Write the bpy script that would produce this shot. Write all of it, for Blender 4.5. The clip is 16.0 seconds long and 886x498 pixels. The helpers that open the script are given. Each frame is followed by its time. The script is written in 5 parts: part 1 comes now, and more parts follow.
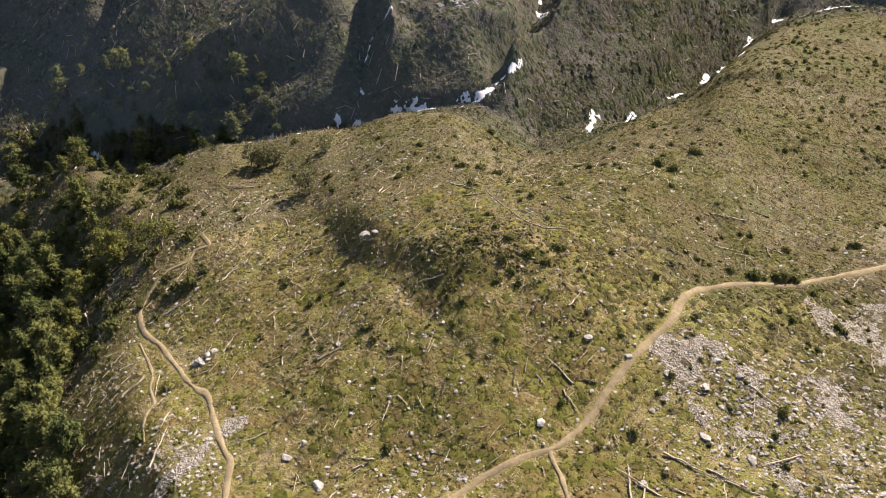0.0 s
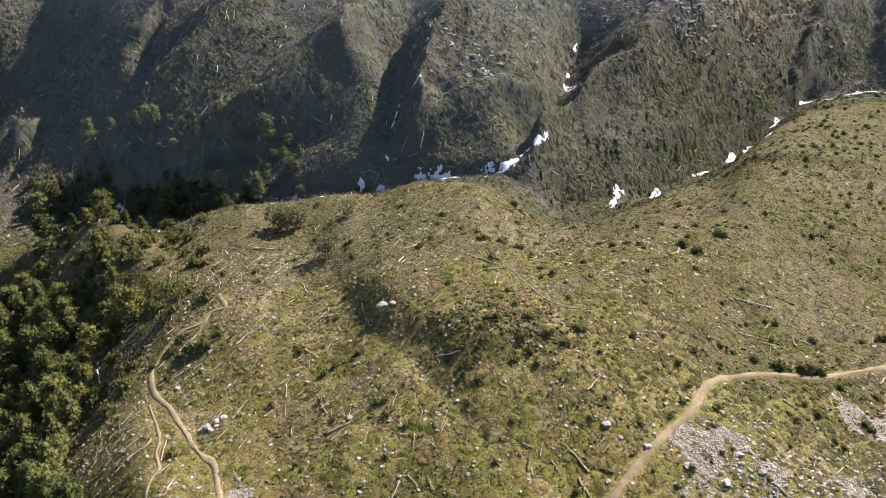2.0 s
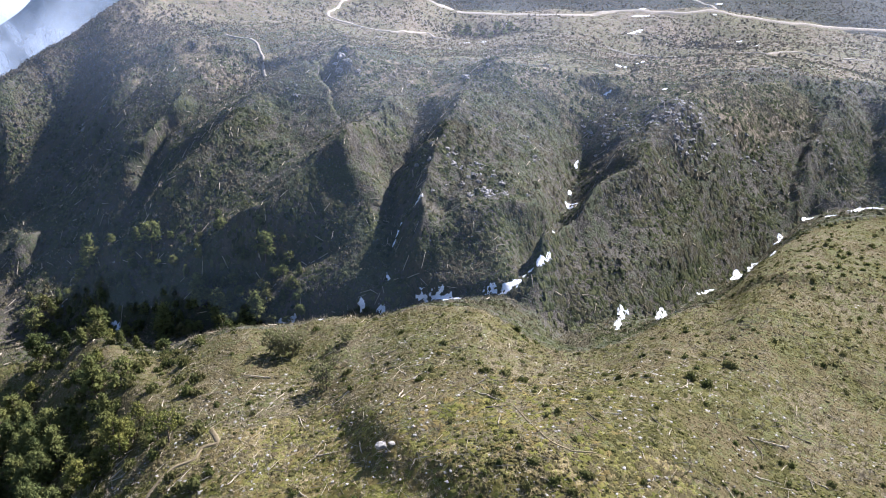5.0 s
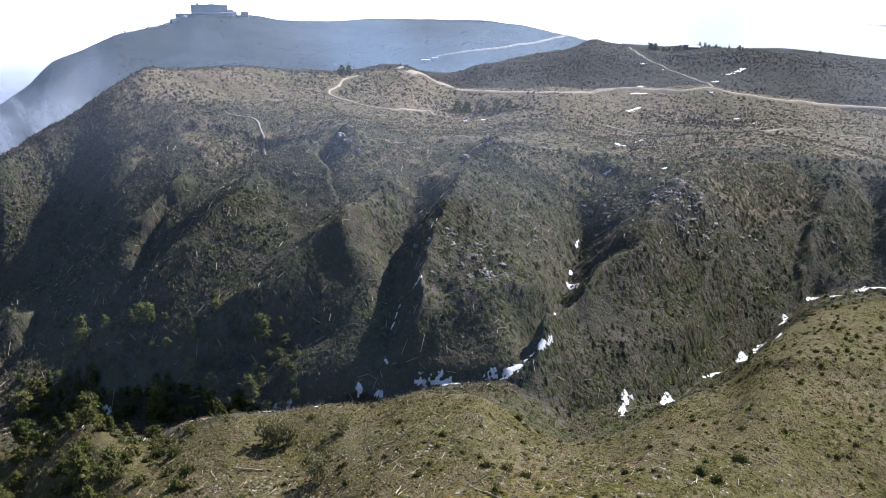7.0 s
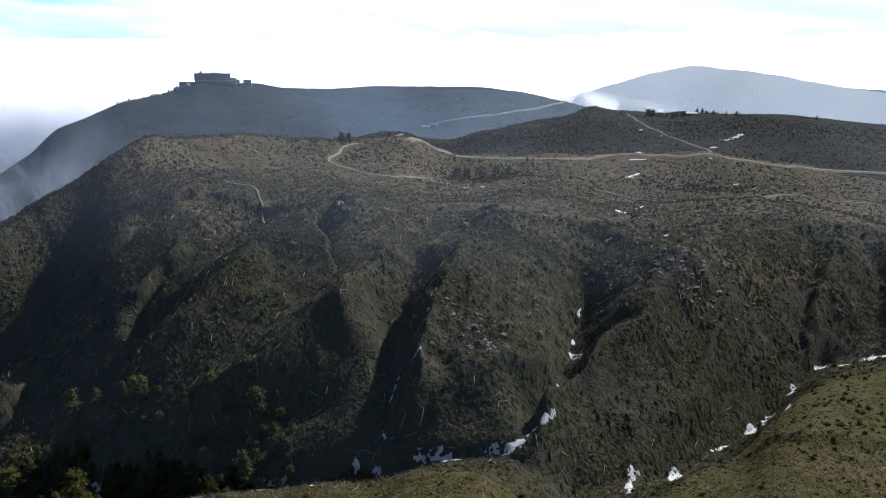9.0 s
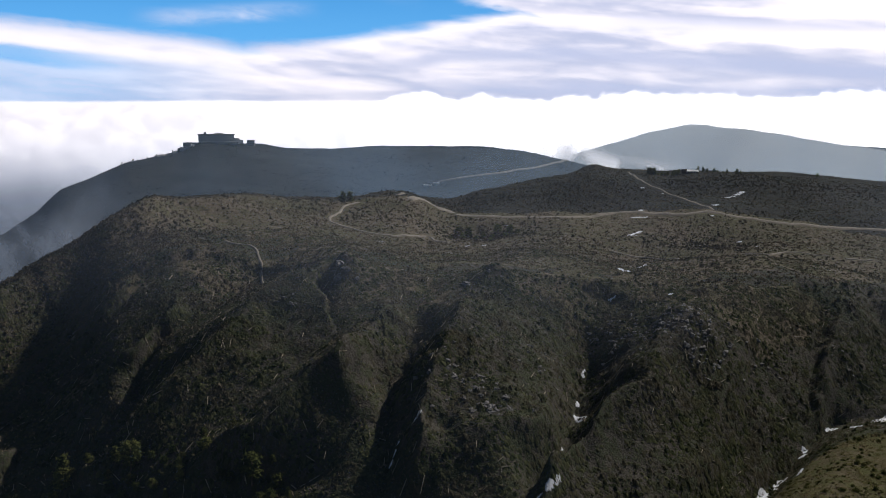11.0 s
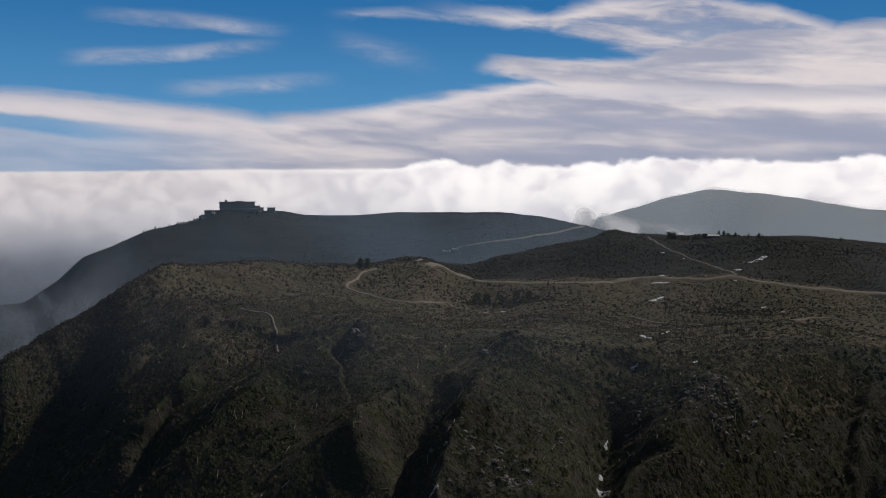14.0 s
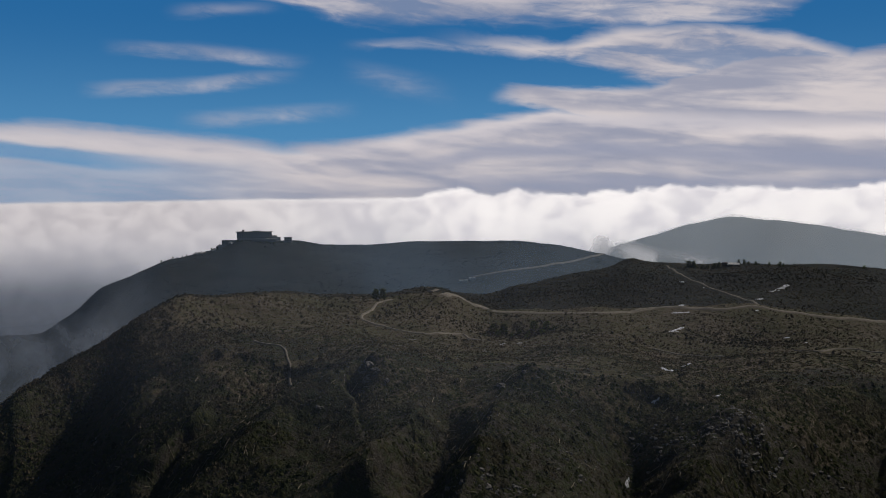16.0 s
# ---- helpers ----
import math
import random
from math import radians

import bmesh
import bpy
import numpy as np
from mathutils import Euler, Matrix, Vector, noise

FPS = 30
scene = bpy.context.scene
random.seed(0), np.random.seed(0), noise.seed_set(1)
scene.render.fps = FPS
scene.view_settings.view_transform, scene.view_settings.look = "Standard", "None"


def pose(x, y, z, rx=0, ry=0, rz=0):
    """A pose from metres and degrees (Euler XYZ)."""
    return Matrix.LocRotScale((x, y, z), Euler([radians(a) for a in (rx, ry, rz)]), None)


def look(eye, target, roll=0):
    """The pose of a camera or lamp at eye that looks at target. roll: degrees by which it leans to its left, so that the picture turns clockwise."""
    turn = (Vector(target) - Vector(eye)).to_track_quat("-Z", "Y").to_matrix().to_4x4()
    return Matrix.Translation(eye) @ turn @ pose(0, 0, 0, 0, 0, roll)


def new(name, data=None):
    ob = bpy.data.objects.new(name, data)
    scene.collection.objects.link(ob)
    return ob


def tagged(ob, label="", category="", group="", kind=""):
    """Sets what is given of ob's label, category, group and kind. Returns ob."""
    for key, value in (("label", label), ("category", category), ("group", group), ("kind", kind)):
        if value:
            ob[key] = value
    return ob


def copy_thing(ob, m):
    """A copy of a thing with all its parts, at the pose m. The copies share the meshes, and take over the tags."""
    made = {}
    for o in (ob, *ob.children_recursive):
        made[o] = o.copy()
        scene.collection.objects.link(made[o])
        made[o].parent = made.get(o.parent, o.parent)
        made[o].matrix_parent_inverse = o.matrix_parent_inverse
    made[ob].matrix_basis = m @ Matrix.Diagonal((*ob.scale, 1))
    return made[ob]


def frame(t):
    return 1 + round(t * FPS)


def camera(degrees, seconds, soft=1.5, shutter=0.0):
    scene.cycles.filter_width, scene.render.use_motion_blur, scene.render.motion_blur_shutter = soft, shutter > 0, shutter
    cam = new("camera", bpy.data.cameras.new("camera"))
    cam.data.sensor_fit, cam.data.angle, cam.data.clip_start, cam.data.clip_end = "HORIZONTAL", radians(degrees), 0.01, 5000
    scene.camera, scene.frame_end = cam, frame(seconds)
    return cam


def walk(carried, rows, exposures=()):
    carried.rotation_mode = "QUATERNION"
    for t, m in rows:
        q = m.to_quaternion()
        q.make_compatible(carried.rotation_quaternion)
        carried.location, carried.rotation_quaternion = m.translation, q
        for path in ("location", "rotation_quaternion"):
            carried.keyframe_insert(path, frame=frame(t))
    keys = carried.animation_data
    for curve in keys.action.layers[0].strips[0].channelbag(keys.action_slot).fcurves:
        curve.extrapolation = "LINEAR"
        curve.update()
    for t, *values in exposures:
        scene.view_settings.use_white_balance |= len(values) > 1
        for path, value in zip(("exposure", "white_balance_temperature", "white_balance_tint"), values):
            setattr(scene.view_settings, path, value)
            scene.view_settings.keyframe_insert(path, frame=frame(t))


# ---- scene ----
# Camera: a drone that tilts up while it drifts forward over a hill.
cam = camera(54.56, 16.0, 1.0)
PATH = (  # seconds, x, y, z, yaw, pitch, roll
    (0, 0.00, 0.00, 72.00, -2.53, -33.03, 0.48),
    (0.5, -0.01, 0.46, 71.95, -2.18, -32.00, 0.19),
    (1, -0.03, 1.00, 72.12, -1.14, -31.04, -0.50),
    (1.5, -0.05, 1.62, 72.46, -0.44, -30.04, -0.92),
    (2, -0.07, 2.30, 72.91, -0.14, -29.08, -1.09),
    (2.5, -0.09, 3.06, 73.44, -0.13, -28.08, -1.10),
    (3, -0.11, 3.87, 74.02, -0.15, -27.04, -1.10),
    (3.5, -0.12, 4.73, 74.62, -0.04, -25.97, -1.18),
    (4, -0.13, 5.63, 75.21, 0.03, -24.93, -1.22),
    (6.5, -0.07, 10.41, 77.54, -0.01, -19.10, -1.16),
    (7, -0.03, 11.36, 77.81, 0.02, -17.99, -1.19),
    (7.5, 0.02, 12.29, 78.03, -0.04, -16.86, -1.08),
    (8, 0.08, 13.19, 78.17, -0.07, -15.81, -1.02),
    (8.5, 0.15, 14.07, 78.26, -0.06, -14.76, -0.99),
    (9, 0.22, 14.90, 78.29, -0.00, -13.75, -0.98),
    (11.5, 0.72, 18.58, 77.95, 0.19, -9.00, -0.62),
    (12, 0.84, 19.24, 77.85, 0.44, -8.18, -0.59),
    (12.5, 0.96, 19.90, 77.76, 0.70, -7.44, -0.51),
    (13, 1.08, 20.58, 77.69, 0.90, -6.75, -0.46),
    (13.5, 1.19, 21.29, 77.65, 1.06, -6.08, -0.36),
    (14, 1.31, 22.05, 77.65, 1.37, -5.50, -0.31),
    (14.5, 1.42, 22.89, 77.69, 1.59, -4.91, -0.23),
    (15, 1.52, 23.83, 77.77, 1.80, -4.41, -0.16),
    (15.5, 1.61, 24.92, 77.89, 2.13, -3.97, -0.11),
    (16, 1.69, 26.19, 78.05, 2.48, -3.60, -0.00),
)
EXPOSURES = ((0, 1.45, 6800, 20), (2, 1.55, 6300, 20), (4, 1.75, 5650, 18), (6.5, 1.4, 5700, 19), (7.5, 0.68, 5900, 16), (9, -0.15, 5900, 13), (11.5, -1.0, 6300, 12), (12.5, -1.25, 6450, 11), (14, -1.6, 6500, 12), (16, -1.75, 6500, 12))
walk(cam, [(t, pose(x, y, z, 90 + p, r, w)) for t, x, y, z, w, p, r in PATH], EXPOSURES)

# ---- light ----
SUN_AZ, SUN_EL = 45.0, 41.0  # degrees to the right of +y, and above the horizon
world = bpy.data.worlds.new("world")
scene.world = world
world.use_nodes = True
sky = world.node_tree.nodes.new("ShaderNodeTexSky")
sky.sky_type, sky.sun_disc = "NISHITA", False
sky.sun_elevation, sky.sun_rotation = radians(SUN_EL), radians(SUN_AZ)
back = world.node_tree.nodes["Background"]
back.inputs["Strength"].default_value = 0.05
world.node_tree.links.new(sky.outputs[0], back.inputs["Color"])
sun = new("sun", bpy.data.lights.new("sun", "SUN"))
sun.data.energy, sun.data.angle, sun.data.color = 5.0, radians(0.6), (1.0, 0.94, 0.84)
sun.matrix_world = look((math.sin(radians(SUN_AZ)) * 900, math.cos(radians(SUN_AZ)) * 900, 900 * math.tan(radians(SUN_EL))), (0, 0, 0))

# ---- materials ----
class Mat:
    """A node material with short calls for the nodes used here."""

    def __init__(self, name):
        self.m = bpy.data.materials.new(name)
        self.m.use_nodes = True
        self.t = self.m.node_tree
        self.b = self.t.nodes["Principled BSDF"]
        self.b.inputs["Specular IOR Level"].default_value = 0.06
        self.pos = self.node("ShaderNodeNewGeometry").outputs["Position"]

    def node(self, kind):
        return self.t.nodes.new(kind)

    def put(self, socket, value):
        if isinstance(value, bpy.types.NodeSocket):
            self.t.links.new(value, socket)
        elif isinstance(value, tuple) and len(value) == 3 and socket.type == "RGBA":
            socket.default_value = (*value, 1)
        else:
            socket.default_value = value

    def noise(self, scale, detail=4.0, rough=0.55, vec=None, distort=0.0):
        n = self.node("ShaderNodeTexNoise")
        n.inputs["Scale"].default_value, n.inputs["Detail"].default_value = scale, detail
        n.inputs["Roughness"].default_value, n.inputs["Distortion"].default_value = rough, distort
        self.put(n.inputs["Vector"], vec or self.pos)
        return n.outputs["Fac"]

    def spots(self, scale, vec=None):
        n = self.node("ShaderNodeTexVoronoi")
        n.inputs["Scale"].default_value = scale
        self.put(n.inputs["Vector"], vec or self.pos)
        return n.outputs["Distance"]

    def ramp(self, fac, low, high, a=0.0, b=1.0):
        n = self.node("ShaderNodeMapRange")
        n.interpolation_type = "SMOOTHSTEP"
        for i, v in zip(("Value", "From Min", "From Max", "To Min", "To Max"), (fac, low, high, a, b)):
            self.put(n.inputs[i], v)
        return n.outputs["Result"]

    def math(self, op, a, b=0.0):
        n = self.node("ShaderNodeMath")
        n.operation = op
        self.put(n.inputs[0], a), self.put(n.inputs[1], b)
        return n.outputs[0]

    def mix(self, fac, a, b):
        n = self.node("ShaderNodeMix")
        n.data_type = "RGBA"
        self.put(n.inputs[0], fac), self.put(n.inputs[6], a), self.put(n.inputs[7], b)
        return n.outputs[2]

    def bent(self, u, points):
        """A value that follows u along straight stretches."""
        total = points[0][1]
        for (a, p), (b, q) in zip(points, points[1:]):
            n = self.node("ShaderNodeMapRange")
            for k, w in zip(("Value", "From Min", "From Max", "To Min", "To Max"), (u, a, b, 0.0, q - p)):
                self.put(n.inputs[k], w)
            total = self.math("ADD", n.outputs["Result"], total)
        return total

    def bump(self, height, strength, distance):
        n = self.node("ShaderNodeBump")
        n.inputs["Strength"].default_value, n.inputs["Distance"].default_value = strength, distance
        self.put(n.inputs["Height"], height)
        self.put(self.b.inputs["Normal"], n.outputs[0])

    def finish(self, color, rough=0.9):
        self.put(self.b.inputs["Base Color"], color)
        self.put(self.b.inputs["Roughness"], rough)
        return self.m


def ground_material(name, soil, dry, green, green_share, stone, stone_share, litter=0.0, contrast=1.0):
    g = Mat(name)
    broad, mid, fine, grit = g.noise(0.035, 3), g.noise(0.28, 4, 0.6), g.noise(1.7, 5, 0.65), g.noise(5.5, 3, 0.7)
    c = g.mix(g.ramp(fine, 0.36, 0.64), soil, dry)
    lush = g.math("ADD", g.math("MULTIPLY", broad, 0.4), g.math("MULTIPLY", mid, 0.6))
    lush = g.math("ADD", lush, g.math("MULTIPLY", g.math("SUBTRACT", fine, 0.5), 0.8))
    edge = 0.62 - 0.24 * green_share
    c = g.mix(g.ramp(lush, edge, edge + 0.05), c, green)
    c = g.mix(g.ramp(grit, 0.3, 0.46, 0.75 * contrast, 0.0), c, tuple(0.3 * v for v in soil))
    c = g.mix(g.ramp(grit, 0.58, 0.68, 0.0, litter), c, tuple(0.5 * v + 0.5 * w for v, w in zip(stone, dry)))
    rubble = g.math("SUBTRACT", g.noise(0.075, 4, 0.6), g.math("MULTIPLY", g.spots(1.3), 0.12))
    edge = 0.66 - 0.2 * stone_share
    c = g.mix(g.ramp(rubble, edge, edge + 0.03), c, g.mix(fine, tuple(0.55 * v for v in stone), stone))
    g.bump(g.math("ADD", fine, g.math("MULTIPLY", mid, 2.0)), 0.7, 0.5)
    return g.finish(c)


def scree_material():
    g = Mat("pale_scree")
    big, small, grit = g.spots(2.2), g.spots(6.0), g.noise(9.0, 4, 0.7)
    c = g.mix(g.ramp(g.noise(1.1, 4, 0.6), 0.35, 0.65), (0.21, 0.185, 0.145), (0.35, 0.32, 0.27))
    c = g.mix(g.ramp(big, 0.3, 0.16), c, (0.43, 0.395, 0.335))
    c = g.mix(g.ramp(small, 0.36, 0.6, 0.0, 0.5), c, (0.09, 0.075, 0.055))
    c = g.mix(g.ramp(grit, 0.35, 0.6, 0.35, 0.0), c, (0.12, 0.1, 0.07))
    g.bump(g.math("ADD", g.math("MULTIPLY", small, -0.6), g.math("MULTIPLY", big, -0.8)), 0.9, 0.3)
    return g.finish(c)


SCREE = scree_material()
HILL = ground_material("hill_turf", (0.162, 0.125, 0.058), (0.232, 0.188, 0.088), (0.14, 0.13, 0.036), 0.6, (0.475, 0.446, 0.399), 0.2, 0.6)
HILL_BACK = ground_material("hill_back", (0.1, 0.081, 0.046), (0.142, 0.118, 0.067), (0.082, 0.083, 0.029), 0.6, (0.36, 0.34, 0.3), 0.06, 0.5)
# Colour lowered and cooled to carry the valley side's shade and blue haze.
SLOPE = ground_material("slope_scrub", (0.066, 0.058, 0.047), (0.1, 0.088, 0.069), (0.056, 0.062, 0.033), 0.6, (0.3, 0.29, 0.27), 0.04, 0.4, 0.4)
PLATEAU_MAT = ground_material("plateau_scrub", (0.115, 0.092, 0.063), (0.19, 0.154, 0.105), (0.1, 0.094, 0.048), 0.6, (0.36, 0.34, 0.32), 0.08, 0.3, 0.6)
# Very dark; on the pine hill's near face this stands in for shade.
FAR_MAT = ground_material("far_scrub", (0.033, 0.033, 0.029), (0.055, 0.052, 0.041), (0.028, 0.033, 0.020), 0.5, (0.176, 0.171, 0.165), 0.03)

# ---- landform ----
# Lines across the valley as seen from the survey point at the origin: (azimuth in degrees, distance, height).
APRON = ((-35.0, 107, -26.0), (-29.4, 90, -13.0), (-23.0, 73, -3.0), (-8.1, 64, -0.5), (8.4, 62, 1.0), (24.0, 67, 0.0), (39.3, 78, -1.0))
LOWER_HILL = ((-31.4, 152, -32.0), (-27.0, 134, -19.0), (-24.0, 119, -10.0), (-21.3, 108, -6.5), (-15.7, 98, -2.5), (-6.7, 86, 3.0), (2.9, 81, 6.0), (17.1, 85, 5.0), (25.2, 97, 4.0), (34.5, 116, 2.0))
UPPER_HILL = ((-29.3, 194, -34.0), (-24.8, 168, -21.0), (-22.2, 150, -11.0), (-19.9, 136, -5.5), (-15.1, 122, -1.0), (-9.2, 124, 0.0), (-3.5, 105, 7.0), (4.3, 99, 9.5), (11.6, 100, 10.0), (20.0, 111, 7.0), (27.5, 133, 0.0), (33.1, 152, -4.0))
RIM = ((-28.2, 205, -26.6), (-26.2, 200, -24.8), (-23.0, 190, -16.5), (-19.3, 175, -16.5), (-17.2, 168, -10.3), (-14.0, 165, -5.7), (-11.3, 163, -5.6), (-6.8, 160, -2.1), (-4.4, 158, -1.9), (-1.1, 156, 2.4), (3.0, 155, 2.7), (5.4, 152, 0.9), (7.3, 151, -2.4), (9.2, 151, -3.7), (12.0, 155, -4.0), (14.7, 162, -3.2), (16.8, 180, -6.4), (19.7, 195, -8.7), (22.8, 222, -3.3), (25.0, 235, -0.4), (28.2, 245, 1.1), (30.4, 250, -0.6))
STREAM = ((-28.0, 235, -34.1), (-24.8, 225, -31.2), (-22.4, 215, -26.9), (-17.9, 200, -21.8), (-14.2, 192, -18.8), (-9.9, 186, -15.5), (-6.6, 182, -13.6), (-3.5, 178, -10.4), (0.4, 176, -5.5), (4.6, 174, -3.0), (7.0, 172, -5.8), (9.0, 175, -11.4), (13.1, 185, -11.5), (16.0, 196, -14.3), (18.8, 215, -15.0), (21.1, 232, -15.1), (22.5, 246, -10.7), (24.0, 262, -8.0), (27.9, 275, -5.8))
PINE_CREST = ((-30, 700, -170.0), (-16, 700, -110.0), (-8, 700, -50.0), (-5.5, 700, -40.0), (-3, 660, -10.0), (1.8, 560, 20.5), (7.9, 600, 29.2), (9.5, 615, 35.7), (11.4, 620, 33.0), (14.8, 630, 32.2), (18.2, 630, 31.7), (21.9, 630, 31.6), (26.7, 640, 27.9))
FAR_MOUNTAIN = ((-30, 3600, -1400.0), (-5, 3600, -1000.0), (-1.5, 3600, -262.8), (7.1, 3700, -170.7), (10.7, 3800, -103.4), (13.1, 3800, -50.8), (15.9, 3800, -6.1), (18.8, 3800, -27.4), (21.4, 3800, -47.8), (25.0, 3700, -81.3))
BROW = ((-29, 282, -26.8), (-27.2, 290, -17.8), (-23.7, 300, -4.4), (-20.2, 308, 17.1), (-16.9, 310, 24.1), (-11.8, 302, 23.7), (-9.0, 288, 23.3), (-6.1, 274, 27.0), (-1.0, 268, 25.6), (3.0, 268, 26.0), (6.3, 270, 26.2), (10.9, 272, 26.0), (15.2, 276, 22.2), (18.6, 284, 21.9), (23.4, 312, 19.6), (27.1, 330, 15.5))
PLATEAU = ((-29, 300, -18.8), (-26.9, 306, -8.8), (-23.5, 322, 1.9), (-20.1, 330, 20.9), (-16.8, 345, 27.1), (-11.8, 360, 25.2), (-6.3, 360, 20.5), (-1.0, 345, 16.6), (3.0, 345, 17.5), (8.1, 355, 18.2), (11.5, 366, 14.3), (15.1, 376, 17.1), (20.1, 380, 18.1), (27.0, 390, 12.8))
ROADSIDE = ((-29, 325, 4.2), (-26.5, 330, 13.6), (-24.6, 342, 16.5), (-22.4, 355, 22.0), (-20.4, 365, 30.6), (-19.0, 375, 34.9), (-17.9, 385, 39.0), (-16.8, 400, 35.1), (-11.8, 430, 31.5), (-6.3, 455, 26.6), (-2.2, 470, 28.4), (0.8, 475, 18.6), (6.2, 480, 16.9), (12.6, 480, 20.5), (17.0, 485, 21.1), (21.6, 480, 19.9), (26.8, 470, 17.2))
HOTEL_RIDGE = ((-27.2, 1350, -146.6), (-25.1, 1400, -110.1), (-23.8, 1440, -78.3), (-22.1, 1470, -62.1), (-20.0, 1500, -35.1), (-17.0, 1550, -19.2), (-15.6, 1560, -9.1), (-12.2, 1570, -6.7), (-8.7, 1580, -16.5), (-3.0, 1600, -11.0), (2.5, 1580, -4.8), (5.0, 1520, -8.1), (7.9, 1450, -20.9), (9.6, 1400, -29.0), (11.5, 1390, -60.0), (15.1, 1350, -140.0), (27.1, 1300, -160.0))
VALLEY = ((-30, 900, -200.0), (-12, 900, -90.0), (0, 900, -45.0), (30, 900, -40.0))
BEHIND = ((-30, 3300, -900.0), (0, 3300, -700.0), (30, 3300, -420.0))
OUTER = ((-30, 4790, -1500.0), (30, 4790, -700.0))
AZ = np.concatenate([np.arange(-180, -36, 3.0), np.arange(-36, 36, 0.18), np.arange(36, 180.1, 3.0)])
RADII = np.concatenate([np.array([0.5, 2.0, 4.0]), np.arange(8, 56, 4.0), np.arange(56, 300, 1.0), np.arange(300, 700, 2.5), np.arange(700, 1720, 12.0), np.arange(1720, 4801, 70.0)])


def lattice(x, y, seed):
    """Smooth noise in -1..1 on a unit lattice."""
    xi, yi = np.floor(x), np.floor(y)
    fx, fy = x - xi, y - yi
    fx, fy = fx * fx * (3 - 2 * fx), fy * fy * (3 - 2 * fy)

    def corner(a, b):
        v = np.sin(a * 127.1 + b * 311.7 + seed * 74.7) * 43758.5453
        return (v - np.floor(v)) * 2 - 1

    low = corner(xi, yi) * (1 - fx) + corner(xi + 1, yi) * fx
    high = corner(xi, yi + 1) * (1 - fx) + corner(xi + 1, yi + 1) * fx
    return low * (1 - fy) + high * fy


def fbm(x, y, size, octaves, seed):
    total, gain = 0.0, 1.0
    for i in range(octaves):
        total = total + gain * lattice(x / size + 17.3 * i, y / size - 9.1 * i, seed + i)
        size, gain = size / 2.03, gain * 0.5
    return total


def along(line, smooth):
    """Distance and height of a landform line at every azimuth of AZ, rounded off."""
    a = np.array(line, float)
    az = np.concatenate([[-180, a[0, 0] - 25], a[:, 0], [a[-1, 0] + 25, 180]])
    fine = np.arange(-190, 190, 0.1)
    out = []
    for k in (1, 2):
        v = np.concatenate([[a[:, k].mean(), a[0, k]], a[:, k], [a[-1, k], a[:, k].mean()]])
        f = np.interp(fine, az, v)
        n = int(smooth * 10)
        w = np.hanning(2 * n + 3)
        f = np.convolve(np.pad(f, n + 1, mode="edge"), w / w.sum(), mode="valid")
        out.append(np.interp(AZ, fine, f))
    return out


def stroke(x, y, pts, sided=False):
    """Distance from each place to a line of (x, y) points, and how far along the line (0..1) the nearest point is."""
    best, share, side = np.full(np.shape(x), 1e9), np.zeros(np.shape(x)), np.zeros(np.shape(x))
    p = np.array(pts, float)
    n = len(p) - 1
    for i in range(n):
        d = p[i + 1] - p[i]
        t = np.clip(((x - p[i, 0]) * d[0] + (y - p[i, 1]) * d[1]) / (d @ d), 0, 1)
        q = np.hypot(x - p[i, 0] - t * d[0], y - p[i, 1] - t * d[1])
        share = np.where(q < best, (i + t) / n, share)
        side = np.where(q < best, (d[0] * (y - p[i, 1]) - d[1] * (x - p[i, 0])) / np.hypot(*d), side)
        best = np.minimum(best, q)
    return (best, share, side) if sided else (best, share)


def shape_ground():
    near = np.array([[-90, 6, 0], [90, 6, 0]])
    rings = [along(near, 2)] + [along(l, s) for l, s in ((APRON, 3), (LOWER_HILL, 3), (UPPER_HILL, 3), (RIM, 1.6), (STREAM, 0.7), (BROW, 1.2),
             (PLATEAU, 1.5), (ROADSIDE, 0.8), (PINE_CREST, 0.8), (VALLEY, 3), (HOTEL_RIDGE, 0.6), (BEHIND, 3), (FAR_MOUNTAIN, 0.8), (OUTER, 3))]
    rr, zz = np.array([r for r, _ in rings]), np.array([z for _, z in rings])
    zz[0] = zz[1] * 0.5
    h = np.diff(rr, axis=0)
    d = np.diff(zz, axis=0) / h
    m = np.zeros_like(zz)
    same = d[1:] * d[:-1] > 0
    w1, w2 = 2 * h[1:] + h[:-1], h[1:] + 2 * h[:-1]
    with np.errstate(divide="ignore", invalid="ignore"):
        m[1:-1] = np.where(same, (w1 + w2) / (w1 / d[:-1] + w2 / d[1:]), 0)
    m[0], m[-1] = d[0], d[-1]
    z = np.empty((len(AZ), len(RADII)))
    zone = np.empty((len(AZ), len(RADII)), int)
    for c in range(len(AZ)):
        k = np.clip(np.searchsorted(rr[:, c], RADII) - 1, 0, len(rr) - 2)
        t = np.clip((RADII - rr[k, c]) / h[k, c], 0, 1)
        z[c] = ((1 + 2 * t) * (1 - t) ** 2 * zz[k, c] + t * (1 - t) ** 2 * h[k, c] * m[k, c]
                + t * t * (3 - 2 * t) * zz[k + 1, c] + t * t * (t - 1) * h[k, c] * m[k + 1, c])
        steep = np.interp(AZ[c], (-30, -20, -12, 0, 5, 9, 18, 25), (0.72, 0.66, 0.52, 0.5, 0.56, 0.82, 0.82, 0.66))
        even = zz[k, c] + (zz[k + 1, c] - zz[k, c]) * t ** steep
        z[c] = np.where(k == 5, 0.25 * z[c] + 0.75 * even, z[c])  # an even valley side, steepest at its foot
        zone[c] = k
    return z, zone, rr


